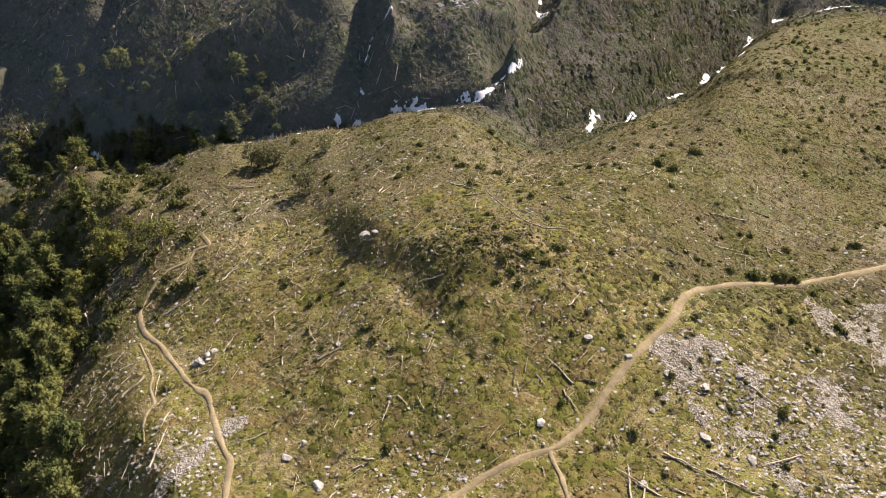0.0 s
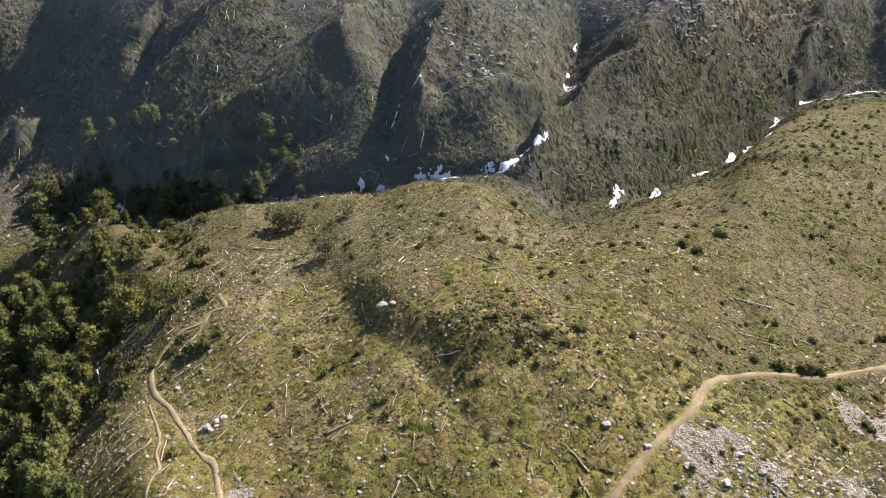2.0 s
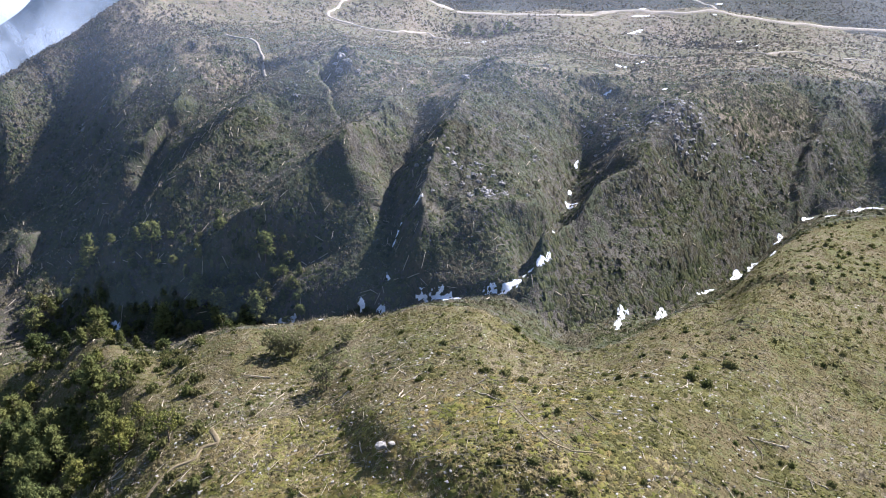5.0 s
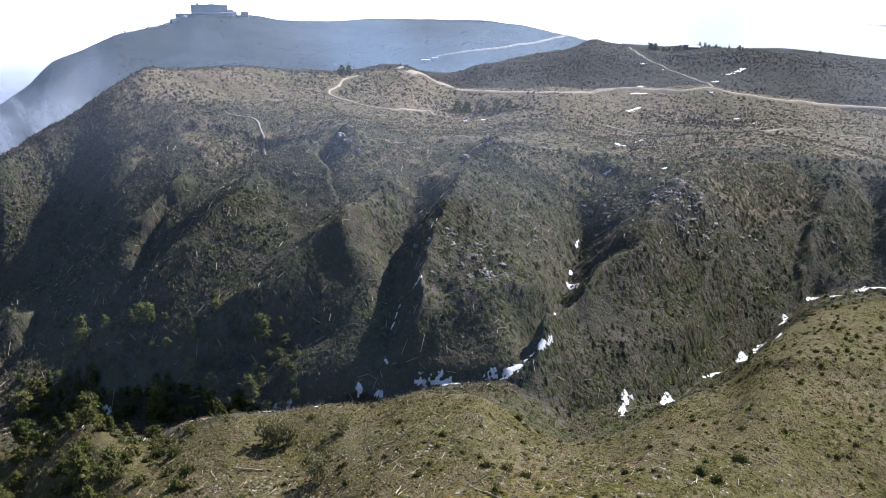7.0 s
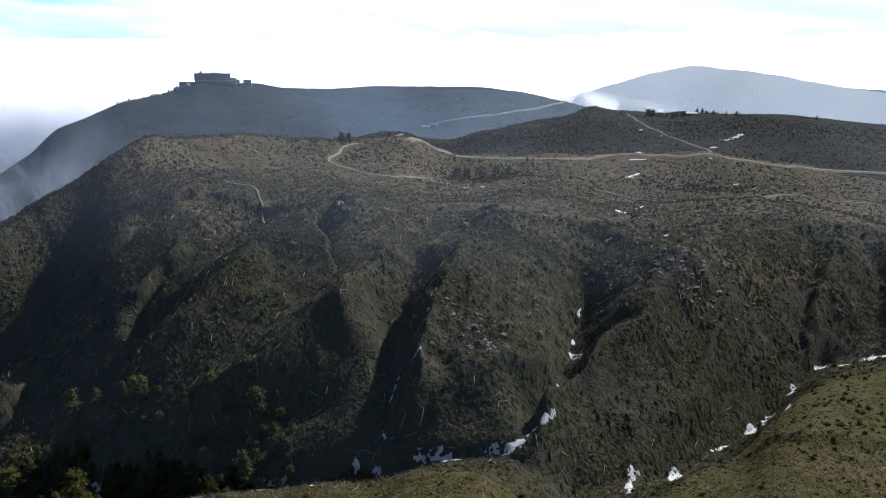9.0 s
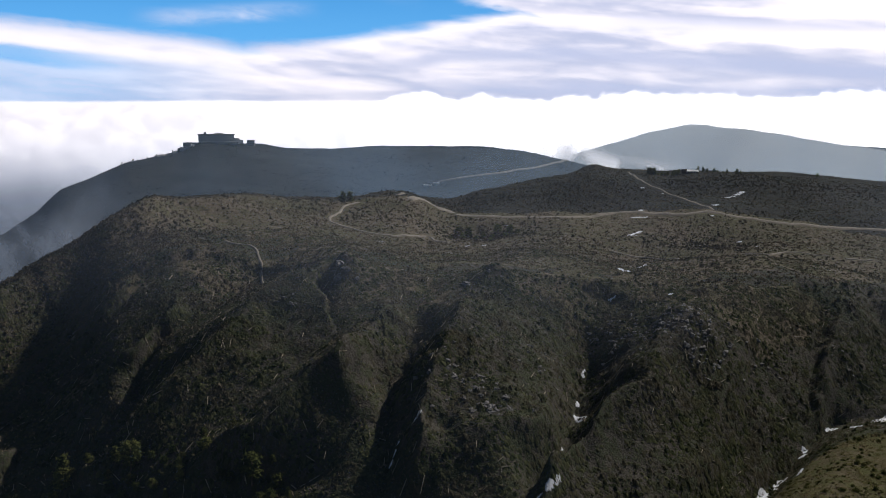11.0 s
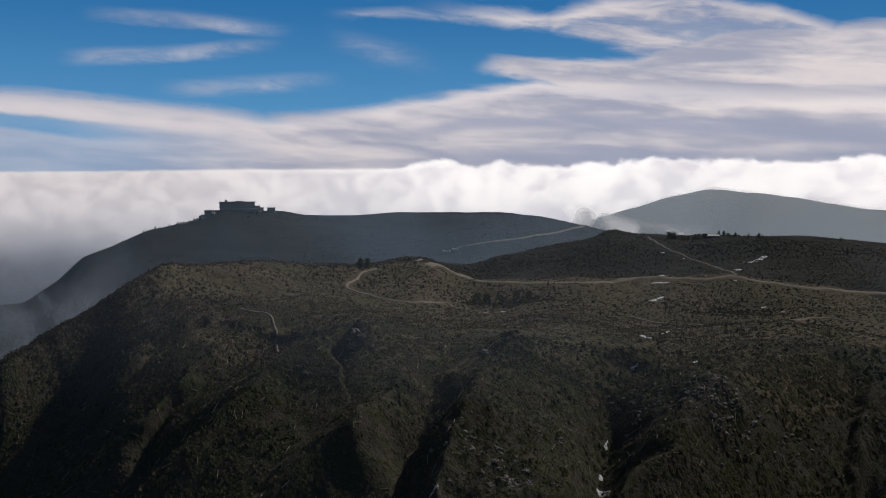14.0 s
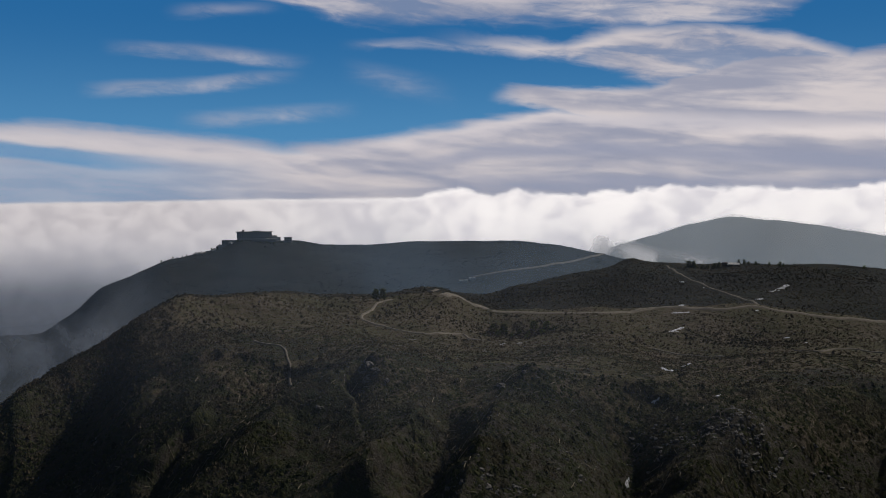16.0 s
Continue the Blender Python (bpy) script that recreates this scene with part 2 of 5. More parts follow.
# Ridges and gullies of the valley side: height over or under the even slope, points from the foot upward.
RIDGES = (
    (12, ((-90, 199), (-84, 200), (-75, 197), (-63, 196), (-56, 196), (-50, 199), (-40, 201), (-36, 205), (-30, 212), (-24, 215), (-19, 227), (-14, 242))),
    (11, ((-101, 209), (-92, 210), (-81, 208), (-75, 213), (-70, 217), (-63, 224), (-57, 233), (-52, 247), (-45, 254), (-36, 262), (-28, 261))),
    (5, ((-138, 256), (-133, 257), (-124, 263), (-116, 264), (-108, 271), (-100, 278), (-97, 296))),
    (5, ((-126, 233), (-121, 233), (-115, 239), (-109, 242), (-101, 246), (-94, 248), (-86, 253), (-80, 266), (-78, 287))),
    (8, ((-6, 164), (-5, 180), (-4, 187), (-4, 196), (-2, 205), (-1, 213), (2, 220), (7, 235), (12, 256))),
    (4, ((0, 195), (7, 193), (14, 193), (21, 197), (26, 207))),
    (9, ((17, 162), (18, 171), (23, 177), (28, 190), (31, 197), (39, 207), (48, 216), (59, 229), (73, 248), (88, 268))),
    (4, ((39, 159), (54, 194), (63, 209), (75, 228), (86, 248), (97, 267))),
    (5, ((97, 231), (105, 242), (113, 256), (122, 269), (134, 287))),
    (4, ((133, 242), (137, 256), (141, 270), (148, 292))),
)
GULLIES = (
    (-5, ((-138, 250), (-134, 256), (-124, 261), (-116, 264), (-108, 268), (-100, 274), (-93, 287))),
    (-4, ((-118, 229), (-113, 240), (-105, 244), (-100, 248), (-92, 252), (-84, 262), (-78, 277))),
    (-6.5, ((-102, 218), (-94, 222), (-87, 226), (-84, 231), (-83, 240), (-83, 251), (-80, 260), (-71, 268), (-63, 280), (-59, 292))),
    (-2.5, ((-74, 197), (-59, 195), (-45, 193), (-33, 195), (-24, 197), (-19, 200))),
    (-3.5, ((-13, 163), (-11, 185), (-11, 192), (-10, 199), (-11, 209), (-11, 218), (-9, 226), (-7, 239), (-5, 250), (-2, 260))),
    (-1.5, ((-1, 180), (6, 179), (13, 178), (19, 183))),
    (-9, ((14, 174), (20, 185), (27, 200), (29, 207), (34, 218), (38, 232), (40, 242), (44, 248), (49, 258), (51, 261))),
    (-1, ((53, 170), (69, 208), (80, 227), (89, 243), (97, 258))),
    (-1.5, ((67, 185), (84, 217), (95, 227), (99, 238), (105, 250), (111, 262), (118, 274))),
    (-2, ((119, 237), (127, 252), (135, 268), (139, 281), (137, 290))),
)
# Low banks on the near hill: height of the ground behind them, reach, points.
TERRACES = (
    (1.2, 16.0, ((-13.2, 117.0), (-11.3, 109.8), (-7.2, 101.8), (-1.2, 95.9), (3.1, 89.7), (8.1, 88.8), (12.4, 91.6), (18.9, 93.3))),
    (1.3, 12.0, ((62.8, 180.9), (68.4, 177.0), (73.1, 172.7), (78.0, 171.6), (93.1, 172.7))),
)
DRAIN = ((-18.0, 128.5), (-14.1, 117.8), (-11.4, 107.8), (-7.5, 99.6), (-2.7, 93.8), (0.5, 88.1), (4.2, 82.3), (7.4, 78.6))
KNOBS = ((-28, 263, 4.0, 5.0), (16, 262, 3.5, 6.0), (62, 242, 2.0, 8.0))


def relief(x, y, zone):
    """Hummocks, spurs and gullies on top of the broad landform."""
    near = np.clip((155 - np.hypot(x, y)) / 60, 0, 1)
    soft = np.clip((np.hypot(x, y) - 168) / 16, 0, 1) * np.clip((420 - np.hypot(x, y)) / 90, 0, 1)
    soft = np.where(zone >= 4, soft, 0)
    z = np.where(zone <= 3, 0.8 * fbm(x, y, 22, 4, 3), 0) + soft * (0.6 * fbm(x, y, 24, 4, 11) + 0.22 * fbm(x, y, 6, 3, 17))
    z = z + np.where((zone >= 6) & (zone <= 8), 2.3 * fbm(x, y, 46, 5, 21), 0) + np.where(zone > 8, 5 * fbm(x, y, 160, 4, 31), 0)
    brook = np.array(STREAM)
    foot = np.clip((np.hypot(x, y) - np.interp(np.degrees(np.arctan2(x, y)), brook[:, 0], brook[:, 1]) + 1) / 13, 0, 1)
    wx, wy = x + 1.6 * lattice(x / 8, y / 8, 41) + 0.6 * lattice(x / 3, y / 3, 45), y + 1.6 * lattice(x / 8, y / 8, 43)
    total, weight = 0.0, 1e-4
    for high, pts in RIDGES + GULLIES:
        d, s = stroke(wx, wy, pts)
        w = 1 / (d + (2.6 if high > 0 else 2.0)) ** 2
        head = np.clip((1 - s) / 0.15, 0.35, 1) if high > 0 else np.clip((1 - s) / 0.4, 0, 1)
        total, weight = total + w * high * np.clip(s / 0.15, 0.3, 1) * head, weight + w
    z = z + 1.12 * soft * foot * total / weight
    for kx, ky, high, wide in KNOBS:
        z = z + high * np.exp(-((x - kx) ** 2 + (y - ky) ** 2) / wide ** 2) * (1 + 0.4 * lattice(x / 3, y / 3, 51))
    for hx, hy, rx, ry, deep in ((18, 418, 22, 24, 4.5), (118, 402, 26, 24, 4.5), (-60, 290, 10, 14, 3.0)):
        z = z - deep * np.exp(-((x - hx) / rx) ** 2 - ((y - hy) / ry) ** 2)
    z = z + 9.0 * np.exp(-(((x + 400) / 52) ** 2 + ((y - 1510) / 60) ** 2))  # the mound under the hotel
    # a shallow drain down the near hill, with a low scarp over it
    d, s = stroke(x, y, DRAIN)
    z = z - 1.3 * near * np.exp(-d / 4.0)
    for high, reach, pts in TERRACES:
        d, s, side = stroke(x + 0.8 * lattice(x / 4, y / 4, 57), y + 0.8 * lattice(x / 4, y / 4, 59), pts, True)
        ends = np.sqrt(np.clip(np.minimum(s, 1 - s) * 5, 0, 1))
        z = z + np.where((zone <= 3) & (side > 0), high * ends * np.clip(d / (2.6 * high), 0, 1) * np.exp(-((d / reach) ** 2)), 0)
    return z


GX, GY = np.sin(np.radians(AZ))[:, None] * RADII, np.cos(np.radians(AZ))[:, None] * RADII
GZ, ZONE, RINGS = shape_ground()
GZ = GZ + relief(GX, GY, ZONE)
FOOT = np.clip(RADII / 50, 0, 1) ** 2 * (3 - 2 * np.clip(RADII / 50, 0, 1))
GZ = GZ * FOOT - 1.5 * (1 - FOOT)  # level ground under the start


def ground(x, y):
    """Height of the ground sheet at (x, y)."""
    x, y = np.asarray(x, float), np.asarray(y, float)
    a, r = np.degrees(np.arctan2(x, y)), np.hypot(x, y)
    i = np.clip(np.searchsorted(AZ, a) - 1, 0, len(AZ) - 2)
    j = np.clip(np.searchsorted(RADII, r) - 1, 0, len(RADII) - 2)
    u = np.clip((a - AZ[i]) / (AZ[i + 1] - AZ[i]), 0, 1)
    v = np.clip((r - RADII[j]) / (RADII[j + 1] - RADII[j]), 0, 1)
    return (GZ[i, j] * (1 - u) + GZ[i + 1, j] * u) * (1 - v) + (GZ[i, j + 1] * (1 - u) + GZ[i + 1, j + 1] * u) * v


def zone_at(x, y):
    a, r = np.degrees(np.arctan2(x, y)), np.hypot(x, y)
    i = np.clip(np.searchsorted(AZ, a), 0, len(AZ) - 1)
    j = np.clip(np.searchsorted(RADII, r) - 1, 0, len(RADII) - 1)
    return ZONE[i, j]


def grid_mesh(name, verts, faces, mats, index=None, smooth=True):
    me = bpy.data.meshes.new(name)
    verts, faces = np.asarray(verts, np.float32), np.asarray(faces, np.int32)
    me.vertices.add(len(verts))
    me.vertices.foreach_set("co", verts.ravel())
    k = faces.shape[1]
    me.loops.add(faces.size)
    me.loops.foreach_set("vertex_index", faces.ravel())
    me.polygons.add(len(faces))
    me.polygons.foreach_set("loop_start", np.arange(0, faces.size, k, dtype=np.int32))
    me.polygons.foreach_set("loop_total", np.full(len(faces), k, np.int32))
    for m in mats if isinstance(mats, (list, tuple)) else [mats]:
        me.materials.append(m)
    if index is not None:
        me.polygons.foreach_set("material_index", np.asarray(index, np.int32))
    me.polygons.foreach_set("use_smooth", np.full(len(faces), smooth))
    me.update(calc_edges=True)
    return me


def build_ground():
    na, nr = GZ.shape
    v = np.stack([GX, GY, GZ], -1).reshape(-1, 3)
    a, b = np.meshgrid(np.arange(na - 1), np.arange(nr - 1), indexing="ij")
    i = (a * nr + b).ravel()
    f = np.stack([i, i + 1, i + nr + 1, i + nr], 1)
    zone = ZONE[:-1, :-1].ravel()
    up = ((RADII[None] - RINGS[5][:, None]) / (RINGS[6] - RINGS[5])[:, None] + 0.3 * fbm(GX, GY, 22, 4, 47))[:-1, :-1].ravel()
    # Left flank takes the dark slope colours in place of real shade.
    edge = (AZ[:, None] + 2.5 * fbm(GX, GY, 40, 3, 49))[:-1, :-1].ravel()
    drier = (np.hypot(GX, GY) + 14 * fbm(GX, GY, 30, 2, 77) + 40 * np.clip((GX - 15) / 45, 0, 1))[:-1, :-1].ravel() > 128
    # Kind 4 from the road up paints the pine hill's shading as dark ground.
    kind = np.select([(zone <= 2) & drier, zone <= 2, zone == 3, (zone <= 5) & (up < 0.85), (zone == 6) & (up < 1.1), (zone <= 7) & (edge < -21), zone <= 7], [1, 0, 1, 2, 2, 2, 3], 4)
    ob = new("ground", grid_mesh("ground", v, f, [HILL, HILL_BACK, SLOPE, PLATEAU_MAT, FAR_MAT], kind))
    return tagged(ob, "scrub-covered mountain ground with hill, ravine, slope and plateau", "ground", kind="structure")


build_ground()


# Edges of the cloud sheets: (azimuth, elevation) in degrees.
LOW_SHEET = ((-31.2, 3.9), (-27.9, 4.1), (-23.2, 3.9), (-16.5, 3.4), (-12.9, 2.9), (-8.5, 3.3), (-5.6, 3.9), (-1.9, 4.4), (1.9, 5.1), (4.8, 5.5), (7.7, 5.3), (25.5, 4.3))
MID_TOP = ((0.4, 6.5), (1.9, 6.9), (5.5, 6.9), (10.9, 6.7), (13.0, 7.3), (16.0, 8.2), (25.3, 8.3))
MID_BASE = ((0.4, 6.5), (3.0, 6.0), (5.7, 5.3), (9.2, 4.2), (25.5, 3.8))
FAN_TOP = ((-3.0, 10.1), (1.8, 10.0), (5.5, 9.7), (9.1, 10.6), (14.3, 10.5), (19.2, 9.7), (22.4, 8.4), (25.4, 6.7))
FAN_BASE = ((-3.0, 10.0), (1.8, 9.4), (5.5, 9.0), (9.1, 7.8), (12.3, 6.7), (14.4, 5.9), (25.4, 4.8))
HIGH_BASE = ((-13.9, 12.7), (-12.1, 12.0), (-9.2, 11.2), (-5.5, 10.8), (0.0, 10.9), (5.5, 11.0), (8.4, 10.5), (12.6, 10.8), (19.2, 10.9), (21.0, 11.9), (26, 13.5))
BANK_TOP = ((-29.6, -0.5), (-16.5, -0.3), (-5.6, -0.2), (-3.9, -0.1), (-3.0, 0.15), (-1.8, 0.4), (-0.6, 0.3), (0.8, 0.1), (2.6, 0.4), (5.2, 0.0), (7.8, 0.2), (10.3, 0.4), (14.5, 0.7), (17.2, 0.5), (20.7, 0.4), (24.6, 0.8))
# The clear wedge under the sheet.
GAP = ((-31.4, 2.9), (-26.6, 2.45), (-23.4, 2.15), (-18.0, 1.9))
# Thin streaks: line, half thickness, amount.
STREAKS = (
    (((-23.6, 8.9), (-18.1, 8.9), (-11.5, 8.6)), 0.42, 0.42), (((-25.0, 6.4), (-19.8, 6.8), (-12.1, 7.7)), 0.42, 0.42), (((-19.5, 4.6), (-13.6, 5.1), (-8.5, 5.6)), 0.55, 0.34),
    (((-9.0, 8.1), (-1.9, 6.6)), 0.8, 0.2), (((-25.6, 1.9), (-22.0, 2.1)), 0.3, 0.6), (((-9.0, 9.6), (-4.0, 9.9), (3.0, 9.2)), 0.3, 0.3), (((-20.0, 11.3), (-13.0, 11.9)), 0.4, 0.3),
)
SHADED = ((((-5.6, 1.7), (0.4, 2.9), (9.2, 3.0), (24.6, 1.8)), 0.75), (((-2.6, 1.0), (3.7, 0.6), (16.1, 0.8), (24.6, 0.6)), 0.7), (((-8.0, 2.6), (0.0, 3.9), (4.0, 4.6)), 0.3))


def sky_backdrop():
    """Far sky with a bank of cloud on the horizon and sheets of cloud above, behind everything else."""
    g = Mat("sky_and_cloud")
    sep = g.node("ShaderNodeSeparateXYZ")
    g.put(sep.inputs[0], g.pos)
    u = g.math("MULTIPLY", g.math("ARCTAN2", sep.outputs[0], sep.outputs[1]), 57.3)
    v = g.math("MULTIPLY", g.math("ARCTAN2", g.math("SUBTRACT", sep.outputs[2], 78.0), 4700.0), 57.3)

    def field(stretch, lean, scale, detail, distort, rough=0.5):
        """Noise drawn out along the horizon and leaning with azimuth, about zero."""
        uv = g.node("ShaderNodeCombineXYZ")
        g.put(uv.inputs[0], g.math("MULTIPLY", u, stretch)), g.put(uv.inputs[1], g.math("ADD", v, g.math("MULTIPLY", u, lean)))
        return g.math("SUBTRACT", g.noise(scale, detail, rough, uv.outputs[0], distort), 0.5)

    wide, streak, fine = field(0.12, 0.03, 0.5, 4, 0.6), field(0.13, 0.11, 0.75, 5, 0.5), field(0.3, 0.06, 1.2, 6, 0.6, 0.6)
    puff, soft_puff, wool = field(0.9, 0.0, 0.75, 6, 0.3, 0.55), field(0.6, 0.0, 0.28, 3, 0.2), field(0.8, 0.0, 0.9, 5, 0.4)
    wave = g.math("ADD", g.math("MULTIPLY", wide, 1.3), g.math("ADD", g.math("MULTIPLY", streak, 1.1), g.math("MULTIPLY", fine, 0.7)))
    vw = g.math("ADD", v, wave)
    below = lambda line, a, b: g.ramp(g.math("SUBTRACT", vw, g.bent(u, line)), a, b)
    cover = below(LOW_SHEET, 0.55, -0.45)
    mid = g.math("MULTIPLY", below(MID_TOP, 0.35, -0.25), below(MID_BASE, -0.3, 0.25))
    cover = g.math("MAXIMUM", cover, g.math("MULTIPLY", mid, g.ramp(u, 0.2, 3.0)))
    combed = g.ramp(g.math("ADD", streak, g.math("MULTIPLY", fine, 0.7)), -0.18, 0.08, 0.6, 1.0)
    fan = g.math("MULTIPLY", below(FAN_TOP, 0.5, -0.4), below(FAN_BASE, -0.5, 0.5))
    fan = g.math("MULTIPLY", g.math("MULTIPLY", fan, combed), g.ramp(u, -5.0, 4.0))
    cover = g.math("MAXIMUM", cover, fan)
    cover = g.math("MAXIMUM", cover, g.math("MULTIPLY", g.math("MULTIPLY", below(HIGH_BASE, -0.4, 0.7), combed), 0.85))
    gap = g.ramp(g.math("ABSOLUTE", g.math("SUBTRACT", g.math("ADD", v, g.math("MULTIPLY", wave, 0.4)), g.bent(u, GAP))), 0.75, 0.25)
    cover = g.math("MULTIPLY", cover, g.math("SUBTRACT", 1.0, g.math("MULTIPLY", gap, g.ramp(u, -18.0, -26.0, 0.0, 0.8))))
    cover = g.math("MULTIPLY", cover, g.math("SUBTRACT", 1.0, g.math("MULTIPLY", g.ramp(v, 2.6, 1.6), g.ramp(u, -10.0, -24.0, 0.0, 0.4))))
    for line, half, amount in STREAKS:
        off = g.math("ABSOLUTE", g.math("SUBTRACT", g.math("ADD", v, g.math("MULTIPLY", wave, 0.55)), g.bent(u, line)))
        ends = g.math("MULTIPLY", g.ramp(u, line[0][0] - 0.5, line[0][0] + 3), g.ramp(u, line[-1][0] + 1, line[-1][0] - 4))
        w = g.math("MULTIPLY", g.math("MULTIPLY", ends, g.ramp(off, 1.6 * half, 0.0, 0.0, amount)), g.ramp(fine, -0.2, 0.15, 0.55, 1.2))
        cover = g.math("MAXIMUM", cover, w)
    blue = g.mix(g.ramp(v, 0.0, 12.0), (0.13, 0.41, 0.74), (0.03, 0.2, 0.5))
    tone = g.math("ADD", g.math("MULTIPLY", wide, 0.9), g.math("ADD", g.math("MULTIPLY", streak, 0.7), g.math("MULTIPLY", fine, 0.3)))
    cloud = g.mix(g.ramp(tone, -0.18, 0.2), (0.47, 0.5, 0.63), (0.95, 0.88, 0.88))
    cloud = g.mix(g.ramp(u, -8.0, -26.0, 0.0, 0.45), cloud, (0.6, 0.61, 0.7))
    lit = g.math("MULTIPLY", g.ramp(g.math("ABSOLUTE", g.math("SUBTRACT", vw, g.math("SUBTRACT", g.bent(u, LOW_SHEET), 0.45))), 0.8, 0.0, 0.0, 0.7), g.ramp(u, -14.0, 6.0, 0.35, 1.0))
    cloud = g.mix(lit, cloud, (1.15, 1.06, 1.04))
    for line, amount in SHADED:
        off = g.math("ABSOLUTE", g.math("SUBTRACT", g.math("ADD", v, g.math("MULTIPLY", wave, 0.6)), g.bent(u, line)))
        w = g.math("MULTIPLY", g.ramp(off, 0.75, 0.1, 0.0, amount), g.ramp(u, line[0][0], line[0][0] + 5))
        cloud = g.mix(w, cloud, (0.45, 0.49, 0.64))
    c = g.mix(cover, blue, cloud)
    lump = g.math("MULTIPLY", puff, g.ramp(u, -7.0, 1.0, 0.15, 1.5))
    edge = g.math("SUBTRACT", g.math("ADD", g.bent(u, BANK_TOP), lump), v)
    bank = g.ramp(edge, g.ramp(u, -6.0, 2.0, -0.1, -0.16), g.ramp(u, -6.0, 2.0, 0.12, 0.3))
    body = g.mix(g.ramp(g.math("ADD", g.math("MULTIPLY", wool, 0.55), g.math("MULTIPLY", soft_puff, 0.6)), -0.14, 0.12), (1.1, 1.06, 1.1), (1.5, 1.44, 1.4))
    body = g.mix(g.ramp(edge, 0.5, 0.0, 0.0, 0.5), body, (1.75, 1.68, 1.62))
    body = g.mix(g.ramp(u, 2.0, -24.0, 0.0, 0.8), body, g.mix(g.ramp(wool, -0.15, 0.15), (0.7, 0.66, 0.68), (0.86, 0.81, 0.82)))
    body = g.mix(g.ramp(v, -7.0, -1.2), (0.6, 0.62, 0.7), body)
    left = g.math("MULTIPLY", g.ramp(u, -17.0, -26.0), g.ramp(g.math("ADD", v, soft_puff), -2.6, -6.6, 0.0, 0.9))
    body = g.mix(left, body, (0.17, 0.19, 0.23))
    c = g.mix(bank, c, body)
    em = g.node("ShaderNodeEmission")
    g.put(em.inputs["Color"], c)
    em.inputs["Strength"].default_value = 2.25
    g.t.links.new(em.outputs[0], g.t.nodes["Material Output"].inputs["Surface"])
    az, zs = np.radians(np.arange(-48, 48.1, 2)), np.array([-1700.0, -700.0, 0, 400, 850, 1300])
    v = [(4700 * math.sin(a), 4700 * math.cos(a), z) for a in az for z in zs]
    n = len(zs)
    f = [(i * n + j, i * n + j + 1, (i + 1) * n + j + 1, (i + 1) * n + j) for i in range(len(az) - 1) for j in range(n - 1)]
    tagged(new("backdrop", grid_mesh("backdrop", v, f, g.m)), "blue sky with streaked cloud over a white cloud bank", "sky", kind="structure")


sky_backdrop()


# ---- helpers for things ----
def part(name, mesh, parent, label="", m=None):
    ob = new(name, mesh)
    ob.parent = parent
    if m is not None:
        ob.matrix_basis = m
    return tagged(ob, label)


def empty(name, m, label, category, group="", kind=""):
    ob = new(name)
    ob.matrix_basis = m
    return tagged(ob, label, category, group, kind)


def mesh_of(bm, name, mat, smooth=False):
    me = bpy.data.meshes.new(name)
    bm.to_mesh(me)
    bm.free()
    me.materials.append(mat)
    if smooth:
        me.polygons.foreach_set("use_smooth", np.full(len(me.polygons), True))
    return me


def curve_points(pts, step):
    """A smooth line through (x, y) points, sampled about every step metres."""
    p = np.array(pts, float)
    p = np.concatenate([[2 * p[0] - p[1]], p, [2 * p[-1] - p[-2]]])
    out = []
    for i in range(1, len(p) - 2):
        n = max(2, int(np.hypot(*(p[i + 1] - p[i])) / step))
        t = np.linspace(0, 1, n, endpoint=False)[:, None]
        a, b, c, d = p[i - 1], p[i], p[i + 1], p[i + 2]
        out.append(0.5 * (2 * b + (c - a) * t + (2 * a - 5 * b + 4 * c - d) * t ** 2 + (3 * b - a - 3 * c + d) * t ** 3))
    return np.concatenate(out + [p[-2:-1]])


def ribbon(name, pts, width, mat, step, lift, crown, seed, ragged=0.25, profile=(-1, -0.6, 0, 0.6, 1), taper=False):
    """A strip laid over the ground along a line, with ragged sides; crown raises (or sinks) its middle."""
    c = curve_points(pts, step)
    d = np.gradient(c, axis=0)
    d /= np.linalg.norm(d, axis=1)[:, None] + 1e-9
    nrm = np.stack([d[:, 1], -d[:, 0]], 1)
    s = np.arange(len(c)) * step
    verts = []
    for k in profile:
        side = 0.5 * width * (1 + ragged * fbm(s, s * 0 + 3.7 * np.sign(k), 2.6 * width, 4, seed + int(k > 0)))
        if taper:
            side = np.maximum(side, 0.04) * (fbm(s, s * 0 + seed, 1.1 * width + 0.6, 2, seed + 5) > -0.42)
            side = side * np.sqrt(np.clip(np.minimum(s - s[0], s[-1] - s) / (1.2 * width), 0.02, 1))
        q = c + nrm * (k * side)[:, None]
        z = ground(q[:, 0], q[:, 1]) + lift + crown * (1 - abs(k) ** 2) - (0.12 + lift) * (abs(k) == 1)
        verts.append(np.column_stack([q, z]))
    v = np.stack(verts, 1).reshape(-1, 3)
    n = len(profile)
    f = [(i * n + j, i * n + j + 1, (i + 1) * n + j + 1, (i + 1) * n + j) for i in range(len(c) - 1) for j in range(n - 1)]
    return grid_mesh(name, v, f, mat)


